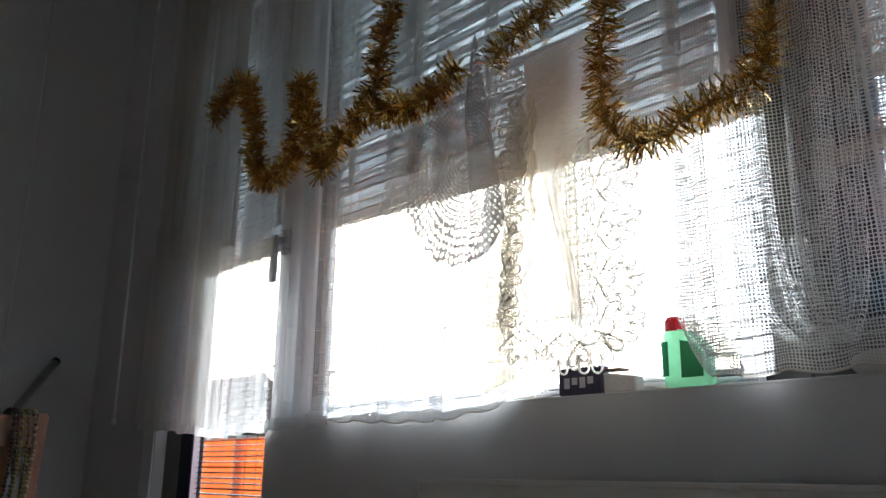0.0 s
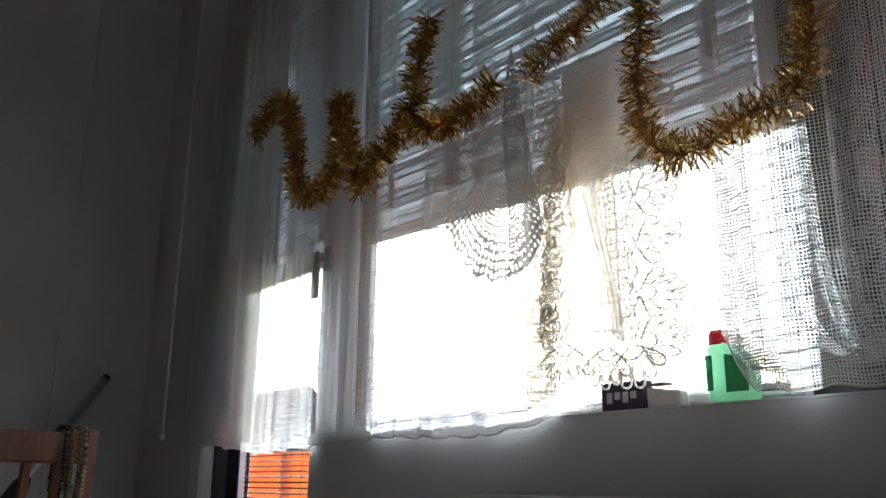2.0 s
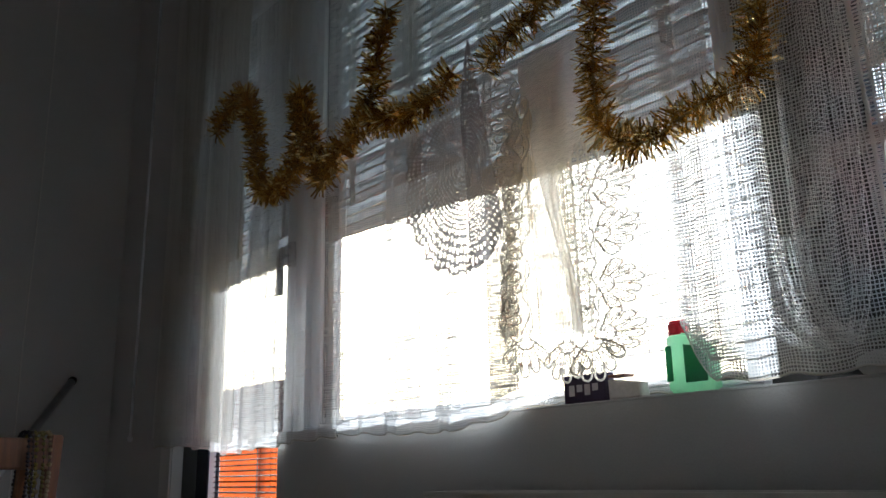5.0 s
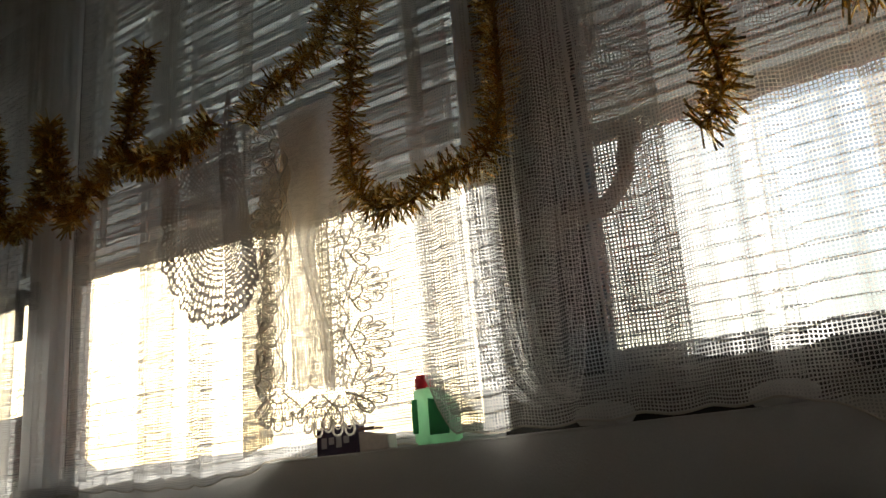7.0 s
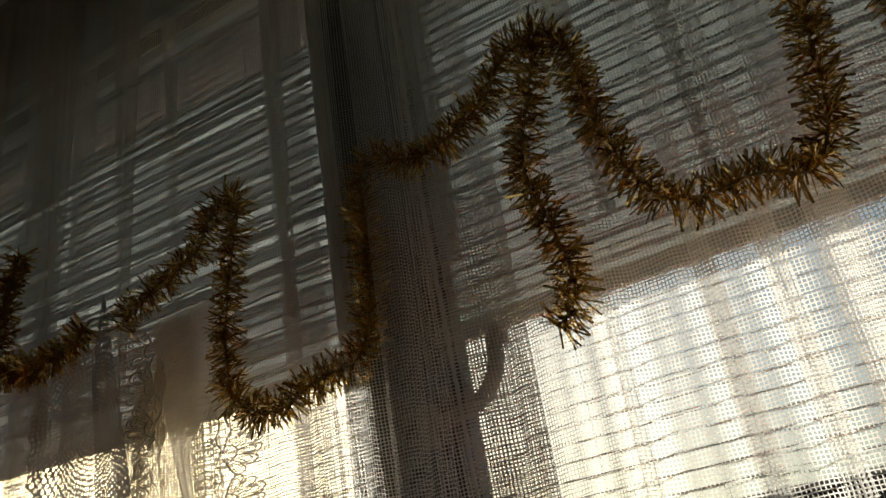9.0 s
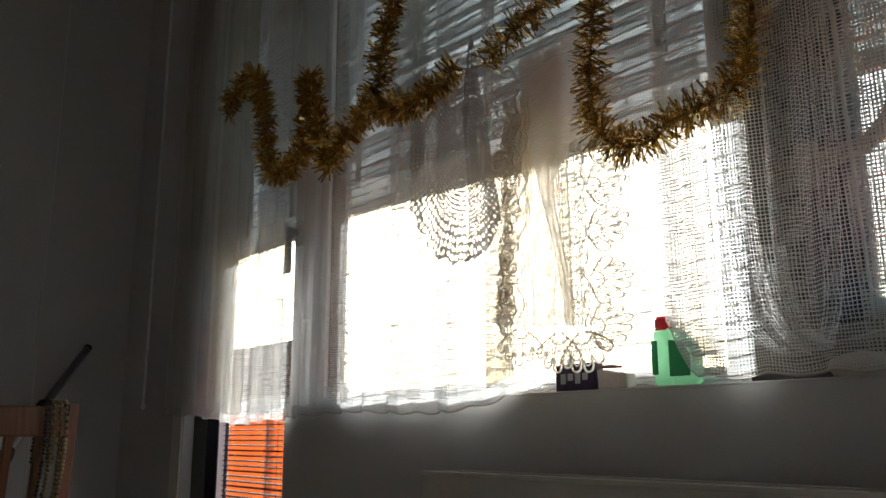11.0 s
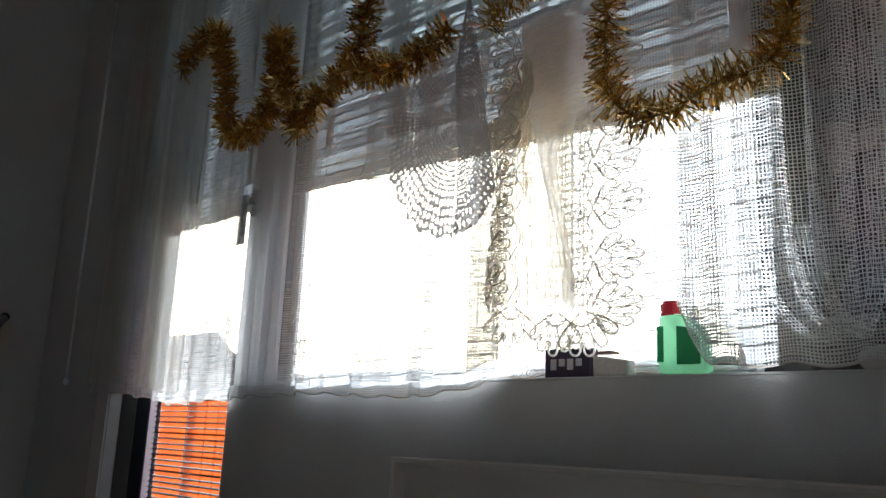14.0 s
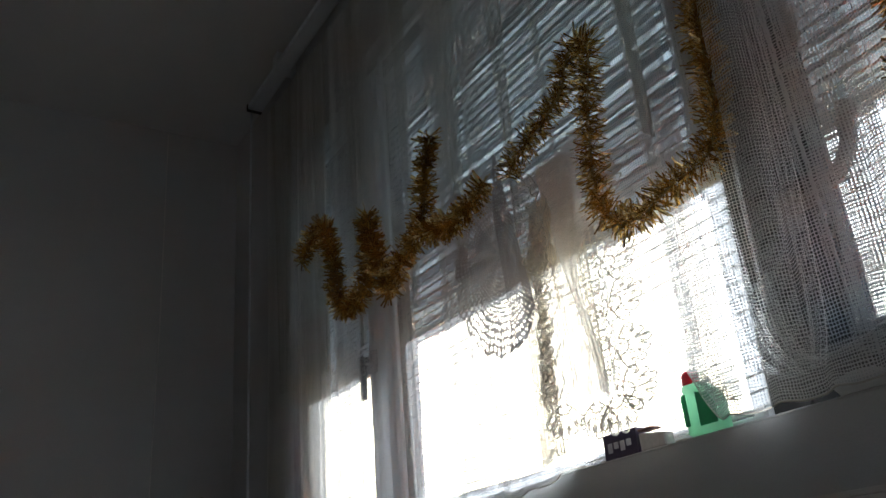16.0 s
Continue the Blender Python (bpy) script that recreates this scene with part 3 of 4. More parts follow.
swag([(1.448, 0.0, 2.58), (1.446, -0.004, 1.8), (1.446, -0.014, 1.36), (1.447, -0.020, 1.14), (1.450, -0.024, 0.98), (1.458, -0.018, 0.882)], 0.068, 0.026, 4, NET)
swag([(1.502, 0.0, 2.58), (1.502, -0.004, 1.8), (1.500, -0.012, 1.34), (1.499, -0.016, 1.10), (1.492, -0.020, 0.96), (1.468, -0.016, 0.884)], 0.030, 0.016, 5, NET)
swag([(1.315, -0.006, 1.20), (1.330, -0.012, 1.05), (1.362, -0.016, 0.935), (1.405, -0.018, 0.888), (1.455, -0.020, 0.876)], 0.026, 0.012, 2, NET)
swag([(1.405, -0.014, 1.03), (1.425, -0.024, 0.93), (1.465, -0.028, 0.890), (1.520, -0.026, 0.892), (1.580, -0.020, 0.905), (1.640, -0.008, 0.935)], 0.046, 0.018, 4, NET)

rail = thing("curtain_rail", "white double-track curtain rail under the ceiling", "curtain rail", at=(0, -0.03, 2.62))
part("track", boxed(-0.80, 2.85, -0.030, 0.030, 0.0, 0.022, 0.003), FRAME, rail)
for k in range(3):
    part("bracket", boxed(-0.55 + 1.5 * k, -0.50 + 1.5 * k, -0.015, 0.065, 0.022, 0.10, 0.003), FRAME, rail)
part("end_cap", boxed(-0.815, -0.80, -0.032, 0.032, -0.004, 0.026, 0.003), DARK, rail)

pull = thing("curtain_pull_rod", "thin white rod with a small knob hanging from the curtain rail", "pull rod", at=(-0.815, -0.040, 0.86))
part("rod", tube(bmesh.new(), [(0, 0, 0.012), (0, 0, 1.77)], 0.0042, 8), FRAME, pull, smooth=True)
part("knob", lathe(bmesh.new(), [(0.003, 0.0), (0.008, 0.005), (0.009, 0.012), (0.005, 0.020)], 14), FRAME, pull, smooth=True)


# ---- garland ----
def garland(paths, seed, label, full=1.0):
    rnd = random.Random(seed)
    g = thing("tinsel_garland", label, "tinsel garland", "", (0, -0.024, 1.5))
    core, verts, faces = bmesh.new(), [], []
    for path in paths:
        line = smooth_path([(x, 0.004 * math.sin(9 * x + 5 * z), z - 1.5) for x, z in path], 8)
        tube(core, line, 0.0022, 5)
        for a, b in zip(line, line[1:]):
            d = b - a
            n = max(1, int(d.length * 2300))
            d.normalize()
            for _ in range(n):
                p = a.lerp(b, rnd.random())
                ang = rnd.uniform(0, math.tau)
                side = d.cross(Vector((0, 1, 0.02))).normalized()
                up = side.cross(d)
                out = math.cos(ang) * side + math.sin(ang) * up
                if out.y > 0.3:
                    out.y *= 0.35
                    out.normalize()
                way = (out + d * rnd.uniform(-0.55, 0.75)).normalized()
                ln = rnd.uniform(0.024, 0.043) * (0.5 + 0.5 * full)
                flat = way.cross(Vector((rnd.uniform(-1, 1), rnd.uniform(-1, 1), rnd.uniform(-1, 1)))).normalized() * rnd.uniform(0.0009, 0.0019) * full ** 2
                bend = Vector((rnd.uniform(-1, 1), rnd.uniform(-1, 1), rnd.uniform(-1.3, 0.7))) * 0.004
                i = len(verts)
                mid, tip = p + way * ln * 0.55 + bend * 0.3, p + way * ln + bend
                verts += [p - flat, p + flat, mid - flat, mid + flat, tip - flat, tip + flat]
                faces += [(i, i + 1, i + 3, i + 2), (i + 2, i + 3, i + 5, i + 4)]
    part("core", core, GOLD_CORE, g)
    me = bpy.data.meshes.new("tinsel")
    me.from_pydata([tuple(v) for v in verts], [], faces)
    me.materials.append(GOLD)
    ob = new("tinsel", me)
    ob.parent = g
    tagged(ob, kind="stuff")
    return g


garland([[(-0.33, 1.74), (-0.27, 1.79), (-0.16, 1.81), (-0.10, 1.70), (-0.07, 1.55), (-0.02, 1.48), (0.07, 1.47), (0.14, 1.52), (0.17, 1.62), (0.16, 1.70)],
         [(0.16, 1.70), (0.19, 1.60), (0.24, 1.49), (0.275, 1.42)],
         [(0.25, 1.45), (0.31, 1.46), (0.39, 1.50), (0.455, 1.53), (0.49, 1.62), (0.505, 1.72), (0.53, 1.77)],
         [(0.46, 1.52), (0.52, 1.50), (0.62, 1.485), (0.71, 1.50), (0.745, 1.525)]], 1,
        "gold tinsel garland pinned in loops on the curtain", 1.25)
garland([[(0.84, 1.49), (0.90, 1.525), (0.98, 1.55), (1.053, 1.58), (1.085, 1.64), (1.12, 1.665), (1.150, 1.63), (1.13, 1.53), (1.115, 1.43), (1.11, 1.33), (1.13, 1.265), (1.20, 1.228),
          (1.294, 1.253), (1.373, 1.267), (1.405, 1.34), (1.409, 1.443), (1.415, 1.56), (1.44, 1.60), (1.539, 1.566), (1.653, 1.606), (1.715, 1.675), (1.765, 1.69), (1.81, 1.636), (1.824, 1.501),
          (1.864, 1.367), (1.917, 1.32), (2.01, 1.321), (2.07, 1.30), (2.106, 1.355), (2.125, 1.48), (2.14, 1.60), (2.19, 1.63), (2.23, 1.53), (2.26, 1.42), (2.36, 1.37)],
         [(1.765, 1.68), (1.746, 1.614), (1.704, 1.465), (1.729, 1.34), (1.735, 1.25), (1.70, 1.208)]], 2,
        "gold tinsel garland pinned in long loops with one loose end")


# ---- doily and lace runner ----
def sheet(name, grid, uvs, mat, parent, label=""):
    h, w = len(grid), len(grid[0])
    me = bpy.data.meshes.new(name)
    me.from_pydata([tuple(p) for row in grid for p in row], [], [(j * w + i, j * w + i + 1, (j + 1) * w + i + 1, (j + 1) * w + i) for j in range(h - 1) for i in range(w - 1)])
    flat = [t for row in uvs for t in row]
    layer = me.uv_layers.new(name="UVMap")
    for lp in me.loops:
        layer.data[lp.index].uv = flat[lp.vertex_index]
    me.materials.append(mat)
    me.polygons.foreach_set("use_smooth", [True] * len(me.polygons))
    ob = new(name, me)
    ob.parent = parent
    if label:
        tagged(ob, label)
    return ob


doily = thing("doily", "grey-white crocheted round doily hanging folded from one point", "doily", at=(0.80, -0.010, 1.575))


CENTRE = (-0.025, -0.245)         # middle of the round cloth, from the pinned point


def polar(x, z):
    dx, dz = x - CENTRE[0], z - CENTRE[1]
    return (math.atan2(dx, -dz) / math.tau) % 1.0, min(1.0, math.hypot(dx / 0.190, dz / 0.222))


grid, uvs = [], []
for j in range(31):
    r = j / 30
    row, ru = [], []
    for i in range(61):
        a = math.pi * i / 60 * 1.02
        wide = 0.190 * (1 + 0.03 * math.cos(26 * a) * r ** 8)
        tall = 0.226 if a < math.pi / 2 else 0.150
        x, z = CENTRE[0] - math.sin(a) * wide * r, CENTRE[1] - math.cos(a) * tall * (1 + 0.03 * math.cos(26 * a) * r ** 8) * r
        row.append((x, -0.006 + 0.004 * math.sin(a * 9) * r, z))
        ru.append((a / math.tau, r))
    grid.append(row)
    uvs.append(ru)
sheet("open_half", grid, uvs, DOILY, doily)
grid, uvs = [], []
for j in range(41):
    f = j / 40
    z = -0.47 * f
    left = -0.025 + 0.025 * max(0.0, 1 - f * 3) - 0.006 * math.sin(6 * f)
    right = 0.002 + 0.078 * min(1.0, f / 0.86) ** 0.8 * (1.0 if f < 0.86 else max(0.0, 1 - (f - 0.86) / 0.14) ** 0.5)
    row, ru = [], []
    for i in range(13):
        x = left + (right - left) * i / 12
        row.append((x, -0.016 + 0.007 * math.sin(i / 12 * 5 + 2 * f) * min(1, 3 * f), z + 0.004 * math.sin(i * 1.3) * f))
        u, r = polar(x, z * 0.9)
        ru.append((u, r))
    grid.append(row)
    uvs.append(ru)
sheet("folded_half", grid, uvs, DOILY_SHADED_FOLD, doily)

runner = thing("lace_runner", "cream lace table runner hanging folded with scalloped flower edges", "lace runner", at=(0.98, 0.004, 1.50))


def strip(name, mat, left, right, z0, z1, y, label="", n=30, m=14, ripple=0.004):
    grid, uvs = [], []
    for j in range(n + 1):
        f = j / n
        z = z1 + (z0 - z1) * f
        a, b = left(f), right(f)
        grid.append([(a + (b - a) * i / m, y + ripple * math.sin(i * 0.9 + 3 * f), z + 0.004 * math.sin(i * 1.3) * f) for i in range(m + 1)])
        uvs.append([((a + (b - a) * i / m), z) for i in range(m + 1)])
    return sheet(name, grid, uvs, mat, runner, label)


strip("net", LACE_NET, lambda f: -0.060 - 0.010 * math.sin(5 * f), lambda f: 0.040 + 0.01 * f, -0.535, -0.03, -0.004, "open net ground of the lace")
strip("lattice", LATTICE, lambda f: 0.012 + 0.02 * f, lambda f: 0.097 - 0.008 * f + 0.004 * math.sin(40 * f), -0.545, -0.20, -0.006, "open lattice ground of the lace")


def ease(f, a, b):
    t = max(0.0, min(1.0, (f - a) / (b - a)))
    return t * t * (3 - 2 * t)


strip("veil", VEIL, lambda f: -0.062 + 0.022 * ease(f, 0.05, 0.30) + 0.076 * ease(f, 0.22, 1.0), lambda f: 0.098 - 0.076 * ease(f, 0.30, 0.52) + 0.040 * ease(f, 0.5, 1.0),
      -0.545, -0.02, -0.012, "plain opaque centre of the cloth", 44, 16, 0.0012)
strip("side_border", LACE_NET, lambda f: -0.098 - 0.030 * f - 0.006 * math.sin(9 * f), lambda f: -0.034 - 0.022 * f - 0.007 * math.cos(30 * f), -0.530, -0.10, -0.014, "folded back border")


def lace_flower(size, petals, spread, seed, bold=1.0):
    """A fan of rounded petals with a scalloped outer cord, teardrop inner lines and a half-round centre."""
    bm = bmesh.new()
    rnd = random.Random(seed)
    step = radians(spread / petals)

    def at(a, r):
        return (r * math.cos(a), rnd.uniform(-0.0004, 0.0004), r * math.sin(a))
    cord = []
    for k in range(petals):
        mid = step * (k - (petals - 1) / 2)
        tip = size * rnd.uniform(0.95, 1.04)
        for i in range(9):
            u = i / 8 * 2 - 1
            cord.append(at(mid + u * step * 0.5 * (1 - 0.10 * u * u), tip * (0.70 + 0.30 * max(0.0, 1 - abs(u) ** 2.4) ** 0.55)))
        drop = []
        for i in range(14):
            t = math.tau * i / 14
            r = tip * (0.66 + 0.20 * math.cos(t))
            drop.append(at(mid + step * 0.24 * math.sin(t) * (1 + 0.45 * math.cos(t)), r))
        tube(bm, drop, 0.0011 * bold, 4, True)
        for u in (-0.5, 0.5):
            tube(bm, [at(mid + u * step, size * 0.36), at(mid + u * step, size * 0.72)], 0.0012 * bold, 4)
    tube(bm, [at(-radians(spread / 2), size * 0.10)] + cord + [at(radians(spread / 2), size * 0.10)], 0.0017 * bold, 5)
    tube(bm, [at(radians(spread) * (k / 12 - 0.5), size * 0.36) for k in range(13)], 0.0018 * bold, 5)
    for k in range(3):
        mid = radians(spread) * (k - 1) / 3.2
        tube(bm, [at(mid + 0.16 * math.sin(math.tau * i / 10), size * (0.23 + 0.09 * math.cos(math.tau * i / 10))) for i in range(10)], 0.0010 * bold, 4, True)
    return mesh_of("lace_flower", bm, LACE_THREAD)


FLOWERS = [lace_flower(0.045, 6, 150, 1, 0.8), lace_flower(0.050, 5, 140, 2), lace_flower(0.070, 5, 118, 3, 1.15), lace_flower(0.016, 5, 350, 4, 0.5)]


def flower(kind, x, y, z, turn, wide=1.0, swing=0.0):
    ob = new("lace_flower", FLOWERS[kind])
    ob.parent = runner
    ob.matrix_basis = pose(x, y, z, 0, 0, swing) @ Matrix.Diagonal((wide, 1, 1, 1)) @ pose(0, 0, 0, 0, turn, 0)


for k in range(6):                # fans along the free edge
    flower(0, 0.094 + 0.002 * math.sin(2 * k), -0.012 + 0.002 * math.sin(k), -0.150 - 0.080 * k, 6 * math.sin(1.9 * k), 2.05)
for k in range(3):                # fans on the edge beside the doily
    flower(1, -0.050, -0.020, -0.080 - 0.072 * k, 180 + 8 * math.sin(2.3 * k), 1.15, 25)
for k in range(6):                # fans of the folded-back border
    flower(1, -0.100 - 0.005 * k, -0.022, -0.190 - 0.062 * k, 10 + 8 * math.sin(2.3 * k), 1.05)
for k, (x, z, a) in enumerate(((-0.066, -0.530, 95), (0.030, -0.548, 96), (0.082, -0.552, 78))):
    flower(2, x, -0.016 - 0.003 * k, z, a, 1.0, 4 * (-1) ** k)
for k in range(6):                # small blossoms in the lattice
    flower(3, 0.076 - 0.001 * k, -0.016, -0.235 - 0.055 * k, 30 * k)
part("edge_cord", tube(bmesh.new(), [(0.092 + 0.005 * math.sin(j * 0.7), -0.017, -0.16 - 0.39 * j / 80) for j in range(81)], 0.0016, 5), LACE_THREAD, runner)
# wavy cord along the folded-back border
part("border_cord", tube(bmesh.new(), [(-0.036 - 0.022 * j / 80 + 0.010 * math.sin(j * 0.45), -0.024, -0.10 - 0.43 * j / 80) for j in range(81)], 0.0013, 5), LACE_THREAD, runner)


# ---- things on the sill ----
def slab(bm, outline, y0, y1, bevel=0.0):
    """An outline in x and z, pushed from y0 to y1."""
    f = [bm.verts.new((x, y0, z)) for x, z in outline]
    b = [bm.verts.new((x, y1, z)) for x, z in outline]
    n = len(outline)
    bm.faces.new(f), bm.faces.new(b[::-1])
    for i in range(n):
        bm.faces.new((f[(i + 1) % n], f[i], b[i], b[(i + 1) % n]))
    bmesh.ops.recalc_face_normals(bm, faces=bm.faces[:])
    if bevel:
        bmesh.ops.bevel(bm, geom=bm.edges[:], offset=bevel, segments=3, affect="EDGES")
    return bm


def bottle():
    """A flat bottle with a neck at one side and a sloping shoulder."""
    b = thing("bottle", "green plastic bottle with a red cap standing on the sill", "bottle", at=(1.150, 0.064, SILL_Z))
    green = lit_cloth("green_clear_plastic", (0.56, 0.86, 0.64), 0.66)
    dark = lit_cloth("dark_green_label", (0.16, 0.48, 0.28), 0.5)
    red = material("red_plastic_cap", (0.75, 0.02, 0.04), 0.35, vary=0.08)
    part("body", slab(bmesh.new(), ((0.0, 0.0), (0.078, 0.0), (0.078, 0.050), (0.070, 0.068), (0.050, 0.084), (0.034, 0.091), (0.002, 0.091)), -0.015, 0.015, 0.005), green, b, smooth=True)
    part("label", slab(bmesh.new(), ((0.034, 0.014), (0.072, 0.014), (0.072, 0.048), (0.060, 0.066), (0.034, 0.072)), -0.0162, -0.0152), dark, b)
    part("side_label", slab(bmesh.new(), ((0.001, 0.018), (0.012, 0.018), (0.012, 0.072), (0.001, 0.072)), -0.0162, -0.0152), dark, b)
    part("cap", lathe(bmesh.new(), [(0.0165, 0.089), (0.0175, 0.091), (0.0175, 0.106), (0.014, 0.111)], 24, 0.95, 0.8, 0.017), red, b)
    return b


bottle()
carton = thing("small_box", "small dark purple printed carton on the sill", "box", at=(0.982, 0.064, SILL_Z))
purple = material("dark_purple_card", (0.05, 0.035, 0.075), 0.5, vary=0.2, scale=40)
part("carton", boxed(-0.046, 0.044, -0.012, 0.012, 0, 0.047, 0.0015), purple, carton)
pale = material("pale_print", (0.55, 0.53, 0.58), 0.5)
for k in range(4):
    part("print_bar", boxed(-0.034 + 0.017 * k, -0.022 + 0.017 * k, -0.0126, -0.0121, 0.012 + 0.006 * (k % 2), 0.030), pale, carton)
pack = thing("paper_packet", "crumpled pale paper packet leaning beside the carton", "packet", at=(1.063, 0.064, SILL_Z))
bm = boxed(-0.033, 0.033, -0.011, 0.011, 0, 0.034, 0.004)
for v in bm.verts:
    v.co.z *= 1 - 9 * max(0, v.co.x)
    v.co += Vector((0.002 * math.sin(300 * v.co.z), 0.002 * math.sin(200 * v.co.x), 0))
    v.co.z = max(v.co.z, 0)
part("wrapper", bm, material("pale_paper", (0.62, 0.58, 0.56), 0.7), pack)
part("flap", boxed(-0.030, 0.004, -0.013, 0.013, 0.036, 0.040, 0.001), material("brown_paper", (0.28, 0.16, 0.12), 0.7), pack)
def soap(x, turn, label):
    b = thing("soap", label, "soap", "soaps on the sill")
    part("bar", lathe(bmesh.new(), [(0.010, 0.0), (0.030, 0.002), (0.036, 0.012), (0.032, 0.024), (0.016, 0.031), (0.003, 0.033)], 24, 1.25, 0.8), SILL, b, smooth=True)
    b.matrix_basis = pose(x, 0.066, SILL_Z, 0, 0, turn)


soap(1.724, 0, "white oval soap lying on the sill")
soap(1.478, 8, "white oval soap behind the gathered curtain")



# ---- radiator ----
rad = thing("radiator", "white panel radiator with a top grille under the window", "radiator", at=(0.711, -0.075, 0.109))
W, H = 1.80, 0.60
bm = bmesh.new()
cols = int(W / 0.0333)
line = []
for k in range(cols * 6 + 1):
    x = W * k / (cols * 6)
    ph = (k % 6) / 6
    line.append((x, -0.006 * max(0.0, math.sin(ph * math.tau)) if 0.03 < x < W - 0.03 else 0.0))
zs = [0.0, 0.03, 0.045, H - 0.06, H - 0.042, H - 0.012, H - 0.004]
rows = []
for z in zs:
    f = 1.0 if 0.04 < z < H - 0.05 else 0.0
    rows.append([bm.verts.new((x, y * f + (0.004 if z > H - 0.006 or z < 0.01 else 0), z)) for x, y in line])
for r0, r1 in zip(rows, rows[1:]):
    for k in range(len(line) - 1):
        bm.faces.new((r0[k], r0[k + 1], r1[k + 1], r1[k]))
part("front_panel", bm, RADIATOR, rad, smooth=True)
part("back_panel", boxed(0, W, 0.075, 0.082, 0, H - 0.01, 0.002), RADIATOR, rad)
for x in (-0.002, W - 0.001):
    part("side_cover", boxed(x, x + 0.003, -0.004, 0.084, 0.0, H + 0.004, 0.001), RADIATOR, rad)
bm = bmesh.new()
box(bm, 0, W, -0.004, 0.006, H - 0.004, H + 0.004, 0.0015)
box(bm, 0, W, 0.076, 0.084, H - 0.004, H + 0.004, 0.0015)
for k in range(90):
    x = 0.01 + k * (W - 0.02) / 90
    box(bm, x, x + 0.008, 0.006, 0.076, H - 0.002, H + 0.001)
part("top_grille", bm, RADIATOR, rad)
for x in (0.25, W - 0.25):
    part("wall_bracket", boxed(x, x + 0.04, 0.082, 0.110, 0.05, H - 0.1), METAL, rad)
for x in (0.06, W - 0.06):
    part("pipe", tube(bmesh.new(), [(x, 0.04, 0.0), (x, 0.04, -0.109)], 0.009, 10), METAL, rad)


# ---- chairs with necklaces and jacket ----
def bar(bm, a, b, w, d):
    """A square bar from a to b, w wide and d deep."""
    a, b = Vector(a), Vector(b)
    up = (b - a).normalized()
    side = up.cross(Vector((1, 0, 0)))
    side = side.normalized() if side.length > 0.1 else Vector((0, 1, 0))
    front = side.cross(up)
    vs = [bm.verts.new(p + i * side * w / 2 + j * front * d / 2) for p in (a, b) for i, j in ((-1, -1), (1, -1), (1, 1), (-1, 1))]
    for q in ((0, 1, 2, 3), (7, 6, 5, 4), (0, 4, 5, 1), (1, 5, 6, 2), (2, 6, 7, 3), (3, 7, 4, 0)):
        bm.faces.new([vs[i] for i in q])
    bmesh.ops.recalc_face_normals(bm, faces=bm.faces[:])
    bmesh.ops.bevel(bm, geom=bm.edges[:], offset=0.004, segments=2, affect="EDGES")
    return bm


def chair(label, m):
    """The backrest stands in the plane x = 0, the seat lies towards -x."""
    c = thing("wooden_chair", label, "chair", "wooden chairs by the wall")
    for y in (-0.165, 0.165):
        part("back_post", bar(bmesh.new(), (-0.03, y * 0.96, 0.0), (0.03, y, 0.865), 0.036, 0.03), CHAIR_WOOD, c)
        part("leg", bar(bmesh.new(), (-0.40, y, 0.0), (-0.40, y, 0.44), 0.036, 0.036), CHAIR_WOOD, c)
        part("side_rail", bar(bmesh.new(), (-0.385, y, 0.40), (0.0, y, 0.40), 0.05, 0.022), CHAIR_WOOD, c)
    part("top_rail", boxed(0.012, 0.036, -0.150, 0.150, 0.775, 0.855, 0.006), CHAIR_WOOD, c)
    part("lower_rail", boxed(-0.002, 0.018, -0.150, 0.150, 0.53, 0.57, 0.004), CHAIR_WOOD, c)
    for y in (-0.085, 0.0, 0.085):
        part("back_slat", bar(bmesh.new(), (0.008, y, 0.565), (0.024, y, 0.78), 0.026, 0.012), CHAIR_WOOD, c)
    part("seat", boxed(-0.42, 0.0, -0.19, 0.19, 0.44, 0.465, 0.008), CHAIR_WOOD, c)
    c.matrix_basis = m
    return c


chair("varnished light wooden chair with necklaces hung over its back", pose(-0.50, -0.52, -0.0, 0, 0, 14))
chair("varnished wooden chair with a jacket hung over its back", pose(-0.62, -0.98, 0, 0, 0, 6))


def necklace(y, colors, length, spread, seed, label, bead):
    """Strings of beads that hang over the chair's top rail, on both sides of it."""
    n = thing("bead_necklace", label, "necklace", "necklaces on the chair")
    rnd = random.Random(seed)
    bead *= 1.1
    mats = [material("bead_" + str(seed) + str(i), c, 0.25, vary=0.2, scale=60, fine=400) for i, c in enumerate(colors)]
    for k in range(len(colors)):
        yy = y + spread * (k / max(1, len(colors) - 1) - 0.5)
        bm = bmesh.new()
        bmesh.ops.create_icosphere(bm, subdivisions=1, radius=bead)
        me = mesh_of("bead", bm, mats[k], True)
        path = [(-0.004, yy, 0.70), (-0.004, yy, 0.845), (0.008, yy, 0.866), (0.028, yy, 0.868), (0.046, yy, 0.852), (0.048, yy + 0.004 * k, 0.70), (0.040, yy - 0.02 + 0.01 * k, 0.868 - length)]
        line = smooth_path(path, 16)
        part("string", tube(bmesh.new(), line, 0.0012, 4), DARK, n)
        gone = 0.0
        for a, b in zip(line, line[1:]):
            gone += (b - a).length
            if gone > bead * 1.6:
                gone = 0.0
                ob = new("bead", me)
                ob.parent, ob.location = n, b + Vector((0, rnd.uniform(-1, 1) * 0.0015, 0))
                ob.scale = [rnd.uniform(0.8, 1.15)] * 3
    n.matrix_basis = pose(-0.50, -0.52, -0.0, 0, 0, 14)
    return n


